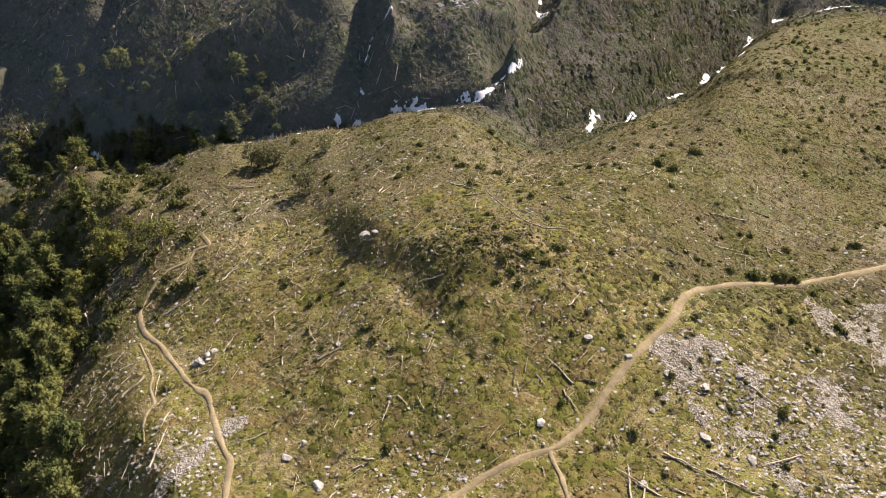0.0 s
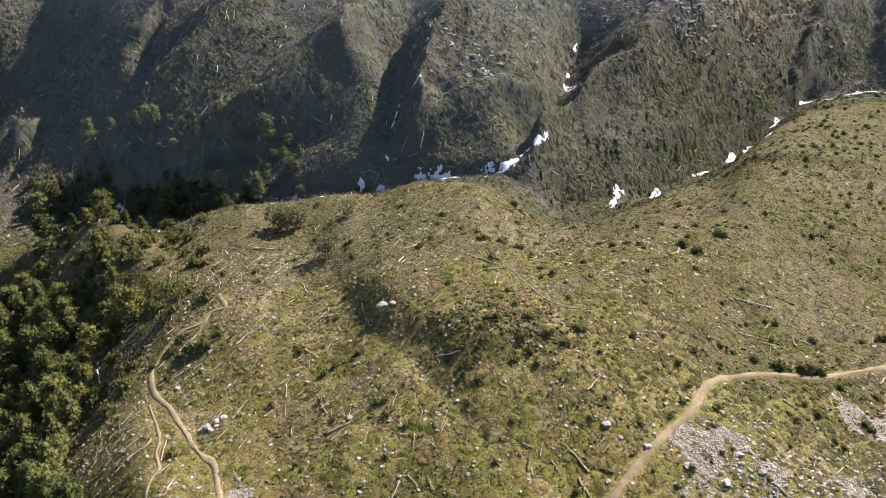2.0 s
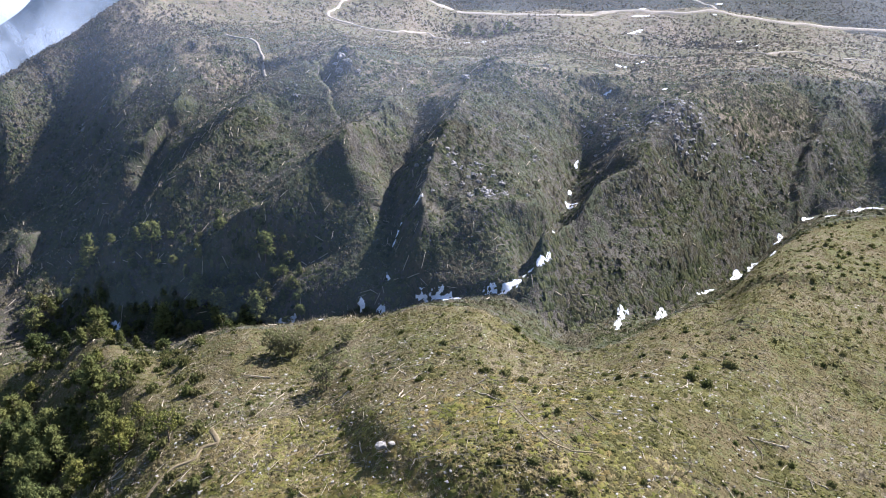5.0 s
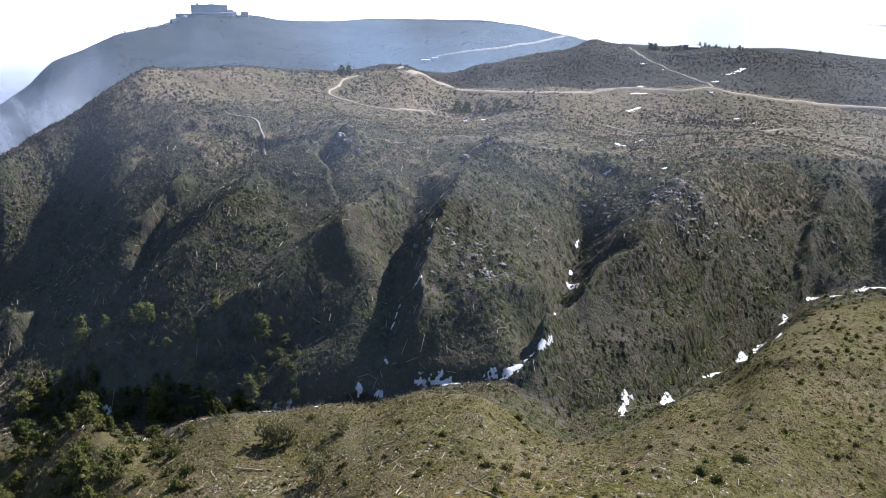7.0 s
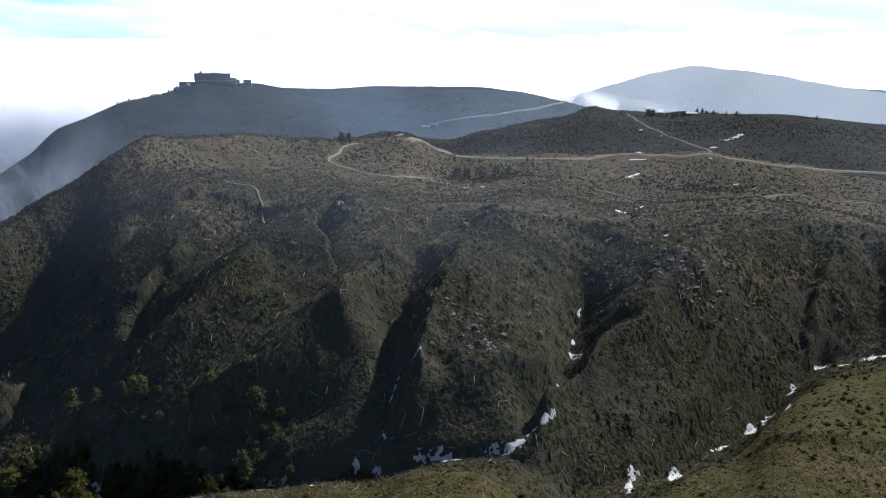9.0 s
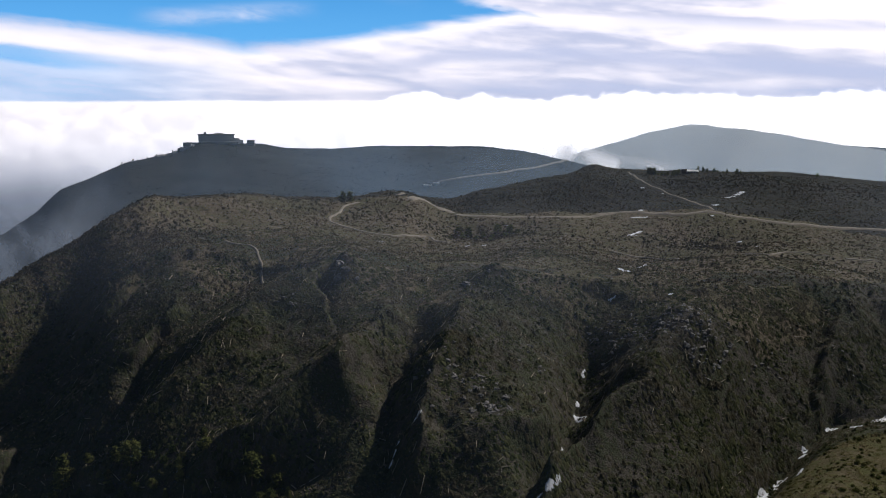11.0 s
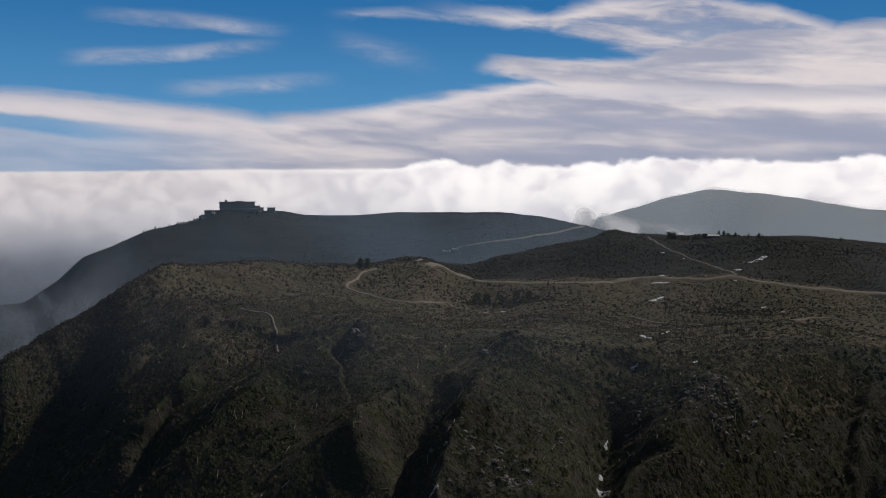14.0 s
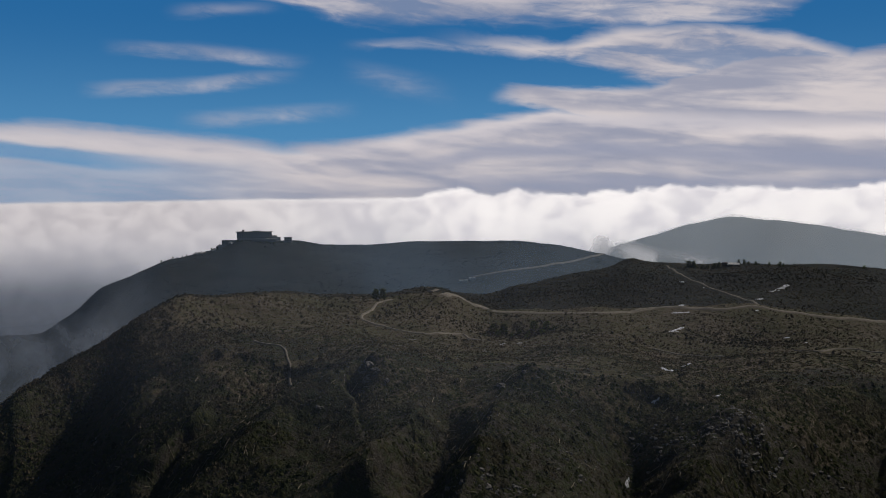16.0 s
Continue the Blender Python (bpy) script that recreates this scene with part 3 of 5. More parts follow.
def scattered(name, protos, places, sizes, turns, mat, sink=0.05, rng=None, tall=None, drape=0.0):
    """Many small copies of a few shapes joined into one mesh; drape lays them that much along the slope."""
    vs, fs, base = [], [], 0
    z = ground(places[:, 0], places[:, 1])
    which = rng.integers(0, len(protos), len(places))
    tall = np.ones(len(places)) if tall is None else tall
    for k, (pv, pf) in enumerate(protos):
        sel = np.where(which == k)[0]
        if not len(sel):
            continue
        c, s = np.cos(turns[sel])[:, None], np.sin(turns[sel])[:, None]
        sz = sizes[sel][:, None]
        x = (pv[None, :, 0] * c - pv[None, :, 1] * s) * sz + places[sel, 0][:, None]
        y = (pv[None, :, 0] * s + pv[None, :, 1] * c) * sz + places[sel, 1][:, None]
        zz = (pv[None, :, 2] * tall[sel][:, None] - sink) * sz + z[sel][:, None] + (drape * (ground(x, y) - z[sel][:, None]) if drape else 0)
        vs.append(np.stack([x, y, zz], -1).reshape(-1, 3))
        fs.append((pf[None] + (np.arange(len(sel)) * len(pv))[:, None, None]).reshape(-1, pf.shape[1]) + base)
        base += len(sel) * len(pv)
    return grid_mesh(name, np.concatenate(vs), np.concatenate(fs), mat, smooth=False)


RNG = np.random.default_rng(7)


def tuft(leaves, spread, height, leaf, core=True, sides=6):
    """A small shrub: a rough low mound with leafy sprigs standing out of it. Unit radius."""
    v, f = [], []
    if core:
        n = sides
        ring = [(0.78 * spread * RNG.uniform(0.75, 1.2) * math.cos(a), 0.78 * spread * RNG.uniform(0.75, 1.2) * math.sin(a), RNG.uniform(0, 0.1)) for a in np.arange(n) * 2 * math.pi / n]
        mid = [(0.5 * x * RNG.uniform(0.8, 1.3), 0.5 * y * RNG.uniform(0.8, 1.3), height * RNG.uniform(0.55, 0.9)) for x, y, _ in ring]
        v += ring + mid + [(0, 0, height * 0.92)]
        for i in range(n):
            j = (i + 1) % n
            f += [(i, j, n + j), (i, n + j, n + i), (n + i, n + j, 2 * n)]
    for _ in range(leaves):
        a, e = RNG.uniform(0, 2 * math.pi), math.asin(RNG.uniform(0.08, 1))
        r = RNG.uniform(0.55, 1.0)
        p = np.array([r * spread * math.cos(a) * math.cos(e), r * spread * math.sin(a) * math.cos(e), r * height * math.sin(e) * 1.05 + 0.03])
        out = p / (np.linalg.norm(p) + 1e-6) + RNG.normal(0, 0.35, 3)
        side = np.cross(out, RNG.normal(0, 1, 3))
        side /= np.linalg.norm(side) + 1e-6
        k = len(v)
        v += [tuple(p + side * leaf * 0.45), tuple(p - side * leaf * 0.45), tuple(p + out / np.linalg.norm(out) * leaf * RNG.uniform(0.7, 1.3))]
        f.append((k, k + 1, k + 2))
    return np.array(v, float), np.array(f, int)


def clump(sides, height, leaves, leaf):
    """A very small shrub far off: a ragged low mound of a few faces with sprigs. Unit radius."""
    v = [(RNG.uniform(0.65, 1.15) * math.cos(a), RNG.uniform(0.65, 1.15) * math.sin(a), RNG.uniform(-0.05, 0.1)) for a in (np.arange(sides) + RNG.random()) * 2 * math.pi / sides]
    v.append((RNG.normal(0, 0.25), RNG.normal(0, 0.25), height * RNG.uniform(0.8, 1.1)))
    f = [(i, (i + 1) % sides, sides) for i in range(sides)]
    sv, sf = tuft(leaves, 0.95, height * 1.15, leaf, False)
    return np.concatenate([np.array(v, float), sv]), np.concatenate([np.array(f, int), sf + len(v)])


def twigs(count, height, lean, thick):
    """A dead shrub: bare upright twigs."""
    v, f = [], []
    for _ in range(count):
        a, r = RNG.uniform(0, 2 * math.pi), RNG.uniform(0, 0.3)
        p = np.array([r * math.cos(a), r * math.sin(a), 0])
        tip = p + np.array([lean * math.cos(a) * RNG.uniform(0.4, 1.2), lean * math.sin(a) * RNG.uniform(0.4, 1.2), height * RNG.uniform(0.5, 1)])
        s = np.array([-math.sin(a), math.cos(a), 0]) * thick
        k = len(v)
        v += [tuple(p - s), tuple(p + s), tuple(tip)]
        f.append((k, k + 1, k + 2))
    return np.array(v, float), np.array(f, int)


def stone(n=6):
    """A rough angular stone of unit radius, half sunk."""
    v, f = [], []
    for lvl, (rad, z) in enumerate(((1.0, 0.0), (1.0, 0.28), (0.72, 0.46))):
        for i in range(n):
            a = (i + 0.35 * lvl) * 2 * math.pi / n
            q = rad * RNG.uniform(0.72, 1.15)
            v.append((q * math.cos(a), q * math.sin(a) * 0.8, z * RNG.uniform(0.75, 1.15)))
    v.append((0, 0, 0.5))
    for lvl in range(2):
        for i in range(n):
            j = (i + 1) % n
            a, b, c, d = lvl * n + i, lvl * n + j, (lvl + 1) * n + j, (lvl + 1) * n + i
            f += [(a, b, c), (a, c, d)]
    f += [(2 * n + i, 2 * n + (i + 1) % n, 3 * n) for i in range(n)]
    return np.array(v, float), np.array(f, int)


def leaf_material(name, dark, light, warm, glow=0.3, patch=0.25, each=False):
    g = Mat(name)
    rnd = g.node("ShaderNodeNewGeometry").outputs["Random Per Island"]
    c = g.mix(rnd, dark, light)
    if each:
        one = g.node("ShaderNodeObjectInfo").outputs["Random"]
        c = g.mix(g.ramp(one, 0.0, 1.0, 0.0, 0.6), c, warm)
        c = g.mix(g.ramp(one, 0.4, 0.0, 0.0, 0.55), c, dark)
    c = g.mix(g.ramp(g.noise(patch, 4, 0.6), 0.42, 0.62), c, warm)
    d, t, x = g.node("ShaderNodeBsdfDiffuse"), g.node("ShaderNodeBsdfTranslucent"), g.node("ShaderNodeMixShader")
    g.put(d.inputs["Color"], c), g.put(t.inputs["Color"], c)
    x.inputs[0].default_value = glow
    g.t.links.new(d.outputs[0], x.inputs[1]), g.t.links.new(t.outputs[0], x.inputs[2])
    g.t.links.new(x.outputs[0], g.t.nodes["Material Output"].inputs["Surface"])
    return g.m


def plain_material(name, a, b, scale, rough=0.9, bump=0.4, detail=5):
    g = Mat(name)
    n = g.noise(scale, detail, 0.65)
    c = g.mix(g.ramp(n, 0.3, 0.7), a, b)
    c = g.mix(g.ramp(g.noise(scale * 0.13, 3), 0.35, 0.7, 0.0, 0.5), c, tuple(0.6 * v for v in a))
    g.bump(n, bump, 0.15)
    return g.finish(c, rough)


HEATH = leaf_material("heath_leaf", (0.07, 0.077, 0.02), (0.22, 0.205, 0.058), (0.19, 0.145, 0.06), 0.35, 0.3)
DARK_LEAF = leaf_material("dark_leaf", (0.05, 0.062, 0.022), (0.115, 0.122, 0.04), (0.125, 0.118, 0.048), 0.4)
HEATHER = leaf_material("brown_heath_leaf", (0.048, 0.047, 0.018), (0.138, 0.126, 0.048), (0.13, 0.106, 0.056), 0.25, 0.1)
DRY_TWIG = leaf_material("dry_twig", (0.2, 0.16, 0.1), (0.33, 0.275, 0.18), (0.26, 0.225, 0.165), 0.1)
# Leaf colour likewise lowered and cooled for the slope's shade and haze.
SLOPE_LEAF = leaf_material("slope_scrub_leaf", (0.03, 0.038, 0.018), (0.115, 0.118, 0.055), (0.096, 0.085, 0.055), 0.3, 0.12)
UPLAND_LEAF = leaf_material("upland_scrub_leaf", (0.058, 0.055, 0.028), (0.15, 0.13, 0.075), (0.17, 0.137, 0.088), 0.15, 0.08)
BRUSH_LEAF = leaf_material("upland_brush_leaf", (0.04, 0.039, 0.022), (0.1, 0.09, 0.055), (0.125, 0.102, 0.068), 0.15, 0.06)
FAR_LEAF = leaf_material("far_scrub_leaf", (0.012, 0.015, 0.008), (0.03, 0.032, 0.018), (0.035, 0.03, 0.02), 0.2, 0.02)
PINE_LEAF = leaf_material("pine_needle", (0.055, 0.07, 0.02), (0.13, 0.145, 0.04), (0.18, 0.175, 0.05), 0.4, 0.3, True)
FIR_LEAF = leaf_material("fir_needle", (0.048, 0.064, 0.026), (0.12, 0.14, 0.05), (0.17, 0.175, 0.06), 0.45, 0.12, True)
CUSHION = leaf_material("cushion_leaf", (0.085, 0.1, 0.024), (0.15, 0.16, 0.042), (0.15, 0.125, 0.048), 0.35, 0.2)
BARE_CROWN = leaf_material("bare_crown", (0.1, 0.106, 0.048), (0.18, 0.18, 0.078), (0.17, 0.16, 0.085), 0.4, 0.6)
BARK = plain_material("bark", (0.09, 0.07, 0.055), (0.2, 0.16, 0.12), 6.0)
BLEACHED = plain_material("bleached_wood", (0.32, 0.27, 0.19), (0.52, 0.45, 0.34), 5.0)
CHARRED = plain_material("charred_wood", (0.05, 0.045, 0.04), (0.2, 0.17, 0.14), 5.0)
LIMESTONE = plain_material("limestone", (0.2, 0.185, 0.16), (0.44, 0.41, 0.365), 2.5, 0.85, 0.6)
CRAG = plain_material("crag_rock", (0.14, 0.13, 0.118), (0.36, 0.34, 0.315), 1.6, 0.85, 0.8)
PATH_EARTH = plain_material("trodden_earth", (0.185, 0.145, 0.085), (0.27, 0.215, 0.13), 2.2, 0.95, 0.4)
TRACK_EARTH = plain_material("gravel_track", (0.24, 0.208, 0.165), (0.35, 0.31, 0.25), 0.8, 0.95, 0.3)
SNOW = plain_material("old_snow", (0.78, 0.8, 0.84), (0.88, 0.89, 0.91), 1.5, 0.6, 0.5)

# ---- paths and tracks ----
PATHS = (
    ("path", "trodden brown earth footpath curving across the heath", 1.0, ((0, 59.5), (3.7, 62.5), (7.5, 64.6), (11.4, 66.4), (15.3, 67.4), (19.0, 70.5), (21.9, 74.1), (24.9, 77.6), (28.5, 81.2), (32.4, 85.3), (35.4, 89.8), (39.8, 92.6), (45.8, 93.8), (51.3, 93.6), (55.2, 95.2), (61.2, 97.6), (67.6, 99.5), (76, 103))),
    ("path", "short side path joining the earth footpath", 0.7, ((16.0, 67.8), (14.3, 66.8), (14.6, 64.7), (15.1, 61.7), (15.6, 57))),
    ("path", "narrow orange earth footpath along the wood's edge", 0.95, ((-21, 58), (-21.7, 65.2), (-21.9, 70.1), (-23.2, 72.7), (-25.4, 78.4), (-27.3, 83.4), (-29.8, 86.1), (-33.3, 91.4), (-36.4, 96.3), (-40.0, 101.0), (-42.3, 106.2), (-41.8, 109.5), (-40.5, 112.2), (-38.9, 113.9), (-36.1, 114.2), (-35.1, 116.4), (-32.8, 116.7), (-34.7, 120.6))),
    ("path", "faint second footpath through the heath", 0.5, ((-33.8, 76.5), (-34.5, 79.0), (-34.7, 81.3), (-34.2, 83.4), (-35.6, 86.8), (-36.0, 89.7), (-37.5, 93.2), (-40.2, 98.5))),
    ("path", "faint overgrown track on the hillside", 0.2, ((11.2, 110.9), (14.6, 101.5), (17.4, 99.2), (20.9, 98.8))),
)
for i, (name, label, width, pts) in enumerate(PATHS):
    ob = new(name, ribbon(name, pts, width, PATH_EARTH, 0.3, 0.16, -0.06, 60 + 3 * i, 0.5))
    tagged(ob, label, "path", kind="structure")
TRACKS = (
    ("road", "pale gravel road crossing the upland", 4.2, ((8.6, 470.9), (21.4, 464.2), (44.5, 459.8), (64.1, 454.0), (73.8, 460.6), (90.5, 471.9), (101.6, 468.2), (111.4, 460.0), (121.5, 454.5), (130.4, 455.7), (137.7, 456.2), (152.5, 450.5), (161.1, 442.2), (172.4, 434.7), (186.9, 435.8), (201.9, 437.9), (218.8, 434.5), (235.7, 431.1))),
    ("road", "pale gravel lay-by at the end of the upland road", 5.5, ((-17.4, 461.1), (-10.1, 484.7), (-3.7, 469.7), (1.6, 474.7), (6.2, 471.0))),
    ("path", "pale patch of bare earth beside the lay-by", 3.0, ((-23.9, 472.4), (-21.7, 488.6))),
    ("path", "narrow earth trail winding over the plateau", 1.5, ((-41.5, 444.7), (-47.2, 432.7), (-48.3, 418.9), (-50.0, 398.4), (-45.9, 385.6), (-37.8, 383.2), (-27.7, 378.1), (-18.2, 377.6), (-6.6, 394.6), (-2.7, 386.4), (2.1, 378.9))),
    ("path", "straight earth track climbing to the pine crest", 1.8, ((140.7, 459.5), (142.2, 474.1), (140.2, 489.7), (136.3, 509.7), (129.9, 523.1), (123.3, 553.0), (123.8, 592.1))),
    ("path", "faint earth trail on the plateau", 1.2, ((73.2, 381.4), (77.6, 379.3), (80.7, 372.1), (89.5, 369.7), (95.3, 355.5))),
    ("path", "faint earth trail along the plateau edge", 1.2, ((126.0, 368.4), (131.4, 358.2), (141.5, 372.5), (153.3, 378.4), (159.0, 375.0), (163.1, 373.8))),
    ("path", "faint earth trail running off along the plateau edge", 1.2, ((168.2, 369.6), (174.0, 369.6), (179.7, 370.4))),
    ("path", "pale stony trail dropping into a gully", 1.0, ((-76.9, 319.9), (-70.1, 315.2), (-63.6, 308.1), (-61.2, 301.2), (-58.9, 295.6), (-58.7, 293.1), (-55.6, 281.5))),
)
for i, (name, label, width, pts) in enumerate(TRACKS):
    ob = new(name, ribbon(name, pts, width, TRACK_EARTH, 1.2, 0.35, 0.0, 90 + 3 * i, 0.22))
    tagged(ob, label, name, kind="structure")
far_road = new("road", ribbon("road", ((-8, 1196), (24.7, 1205), (72.8, 1240.3), (126.2, 1300.8), (178.0, 1384), (206, 1446)), 5.0, TRACK_EARTH, 8.0, 1.2, 0.0, 130, 0.1))
tagged(far_road, "pale road rising over the far hill", "road", kind="structure")


def clear_of_paths(p, margin):
    keep = np.ones(len(p), bool)
    for _, _, width, pts in PATHS + TRACKS:
        d, _ = stroke(p[:, 0], p[:, 1], pts)
        keep &= d > width * 0.5 + margin
    return keep


# ---- snow ----
def on_stream(az, off=0.0):
    line = np.array(STREAM, float)
    r = np.interp(az, line[:, 0], line[:, 1]) + off
    return (r * math.sin(radians(az)), r * math.cos(radians(az)))


def snow_patch(pts, width, seed, label="patch of old snow lying in the stream bed", cell=0.22):
    """A thin ragged sheet of snow over the ground along a line, melted through in places."""
    c = curve_points(pts, 0.5)
    lo, hi = c.min(0) - width, c.max(0) + width
    cell = max(cell, 0.07 * width)
    x, y = np.meshgrid(np.arange(lo[0], hi[0], cell), np.arange(lo[1], hi[1], cell), indexing="ij")
    d, s = stroke(x, y, c[::2] if len(c) > 8 else c)
    ends = np.sqrt(np.clip(np.minimum(s, 1 - s) * 6 + 0.15, 0, 1))
    amount = ends - d / (0.55 * width) + 0.85 * fbm(x, y, 0.9 * width + 0.5, 4, seed)
    steep = np.hypot(ground(x + 1.0, y) - ground(x - 1.0, y), ground(x, y + 1.0) - ground(x, y - 1.0)) / 2
    amount = amount - 0.4 * np.clip(steep - 1.0, 0, 2)
    z = ground(x, y) + np.clip(0.3 * amount, -0.12, 0.12) + 0.05
    inside = amount > -0.12
    cells = set(zip(*np.nonzero(inside[:-1, :-1] & inside[1:, :-1] & inside[:-1, 1:] & inside[1:, 1:])))
    ny, flat = x.shape[1], np.stack([x, y, z], -1).reshape(-1, 3)
    while cells:  # every island of snow is a patch of its own
        todo, island = [cells.pop()], []
        while todo:
            a, b = todo.pop()
            island.append((a * ny + b, (a + 1) * ny + b, (a + 1) * ny + b + 1, a * ny + b + 1))
            for q in ((a + 1, b), (a - 1, b), (a, b + 1), (a, b - 1), (a + 1, b + 1), (a - 1, b - 1), (a + 1, b - 1), (a - 1, b + 1)):
                if q in cells:
                    cells.remove(q)
                    todo.append(q)
        if len(island) > 7:
            used, f = np.unique(np.array(island), return_inverse=True)
            tagged(new("snow_patch", grid_mesh("snow_patch", flat[used], f.reshape(-1, 4), SNOW)), label, "snow", "snow patches")


OLD_SNOW = (
    (1.4, ((-36.7, 183.9), (-34.1, 183.3), (-32.2, 183.6), (-29.5, 182.5))), (1.2, ((-23.6, 160.9), (-23.1, 160.9))), (0.6, ((-37.0, 185.9), (-36.1, 185.6))),
    (0.7, ((-17.6, 180.9), (-16.0, 180.1))), (0.5, ((-13.3, 181.6), (-12.7, 180.8))), (1.0, ((-13.7, 179.1), (-11.6, 177.8))),
    (0.9, ((-8.7, 160.8), (-8.2, 160.8))), (0.5, ((-11.4, 185.4), (-11.0, 183.9), (-10.6, 182.7))), (0.6, ((-10.6, 192.7), (-9.8, 194.0), (-9.1, 195.9), (-8.5, 197.4))),
    (0.8, ((-5.3, 195.8), (-4.4, 195.3), (-3.4, 196.1))), (1.2, ((-4.3, 177.0), (-1.2, 176.3), (1.2, 176.1), (3.5, 174.5), (5.9, 173.4))), (0.9, ((10.0, 174.2), (11.8, 174.0), (12.9, 173.9))),
    (1.0, ((13.7, 173.0), (15.8, 173.7), (17.7, 175.5), (19.6, 177.4), (21.4, 178.1))), (0.8, ((21.7, 178.2), (24.1, 180.6), (25.6, 183.8))), (0.9, ((24.9, 184.1), (25.4, 184.1))),
    (1.0, ((29.3, 205.8), (28.3, 206.7))), (1.4, ((33.7, 221.0), (34.8, 219.8), (36.1, 218.5))), (0.7, ((35.1, 224.2), (35.7, 226.5))),
    (0.6, ((38.0, 235.8), (38.9, 238.5))), (1.1, ((38.9, 170.7), (41.4, 179.4), (42.6, 181.3), (43.9, 182.4))), (1.2, ((51.0, 183.2), (53.8, 188.3), (54.2, 189.3))),
    (0.7, ((64.7, 199.0), (67.3, 200.7), (69.7, 201.8))), (1.8, ((77.0, 209.8), (80.7, 213.6), (84.5, 216.6), (85.9, 215.7))), (0.7, ((80.8, 198.5), (84.5, 205.3))),
    (1.2, ((92.1, 223.2), (95.6, 229.0))), (1.5, ((103.8, 236.3), (107.3, 236.4), (109.6, 233.3), (112.2, 233.9))), (1.5, ((114.4, 232.8), (121.8, 240.8), (124.6, 240.1), (125.5, 235.9))),
    (0.5, ((115.3, 247.0), (116.0, 246.9))), (0.5, ((-58.9, 200.1), (-57.5, 201.6))), (0.5, ((-55.4, 201.8), (-54.6, 201.7))),
    (0.5, ((-65.4, 217.2), (-64.6, 217.4))), (0.5, ((-38.3, 201.3), (-37.2, 202.0))), (0.6, ((-62.2, 195.5), (-60.8, 195.3))),
    (1.1, ((-84.1, 199.1), (-80.2, 197.6), (-77.6, 197.0))), (0.5, ((-76.6, 206.6), (-76.0, 206.8))),
)
UPLAND_SNOW = (
    (1.5, ((103.6, 470.9), (106.6, 469.5))), (1.8, ((98.3, 454.6), (101.7, 455.4), (105.2, 455.9))), (1.6, ((86.7, 408.0), (90.4, 414.2), (94.0, 418.6))),
    (0.9, ((59.5, 299.7), (60.1, 294.6), (62.3, 295.7))), (0.5, ((65.5, 299.9), (69.4, 306.3), (73.3, 311.5))), (0.6, ((48.9, 258.7), (49.9, 259.2), (51.1, 259.7))),
    (0.5, ((65.4, 258.7), (67.6, 261.1))), (1.7, ((119.1, 531.0), (121.9, 531.4))), (1.4, ((162.3, 513.4), (166.4, 513.2), (172.5, 519.7), (178.9, 526.1))),
    (1.3, ((147.5, 483.4), (151.5, 486.2))), (0.9, ((136.2, 448.3), (137.6, 449.2))), (1.0, ((127.6, 516.3), (129.1, 517.0))),
    (0.8, ((138.3, 390.7), (140.2, 391.4))), (0.8, ((31.3, 441.4), (32.9, 440.0))), (0.7, ((9.7, 366.7), (12.1, 368.0))),
    (0.7, ((17.2, 368.5), (19.6, 370.0))), (0.8, ((135.7, 409.2), (138.0, 408.5))),
)
for i, (width, pts) in enumerate(OLD_SNOW):
    snow_patch(pts, 1.25 * width, 200 + 5 * i)
for i, (width, pts) in enumerate(UPLAND_SNOW):
    snow_patch(pts, 1.5 * width, 420 + 5 * i, "small patch of old snow on the upland", 0.3)

# ---- low growth and rubble, uncounted ----
# Clumps on the left flank and pine hill are added to imitate shade.
THICKETS_AND_SHADE = ((20, 425, 16, 14, 900), (118, 400, 18, 14, 700), (30, 520, 30, 16, 900), (85, 530, 22, 16, 600), (165, 545, 25, 12, 600), (225, 530, 30, 18, 500), (-60, 285, 10, 10, 300), (-135, 325, 20, 24, 3600), (-110, 310, 15, 15, 1200), (-45, 425, 25, 20, 500))

def polar_field(count, az, radius, keep=None):
    """Random places in a sector round the origin, even over its area."""
    a = np.radians(RNG.uniform(*az, count))
    r = np.sqrt(RNG.uniform(radius[0] ** 2, radius[1] ** 2, count))
    p = np.stack([r * np.sin(a), r * np.cos(a)], 1)
    return p if keep is None else p[keep(p[:, 0], p[:, 1])]


def lush(x, y):
    return fbm(x, y, 14, 3, 71) + 0.6 * fbm(x, y, 45, 2, 73)


def rubbly(x, y):
    """Where bare stones lie: the corner by the camera's right, the left path's foot, and scattered spots."""
    right = np.exp(-(((x - 46) / 13) ** 2 + ((y - 68) / 10) ** 2)) + 0.5 * np.exp(-(((x - 37) / 7) ** 2 + ((y - 76) / 7) ** 2))
    left = 0.8 * np.exp(-(((x + 28) / 6) ** 2 + ((y - 72) / 6) ** 2)) + 0.4 * np.exp(-(((x + 2) / 9) ** 2 + ((y - 63) / 5) ** 2))
    return right + left + 0.28 * np.clip(fbm(x, y, 7, 3, 81) - 0.35, 0, 1)


def wooded(x, y):
    """1 inside the wood of the side ravine."""
    a, r = np.degrees(np.arctan2(x, y)), np.hypot(x, y)
    return a < np.interp(r, [70, 95, 108, 128, 137, 145, 165, 200], [-32, -29, -28.2, -27, -25.2, -21.5, -19.5, -18.5])


def stuff(name, mesh, label, category):
    return tagged(new(name, mesh), label, category, kind="stuff")


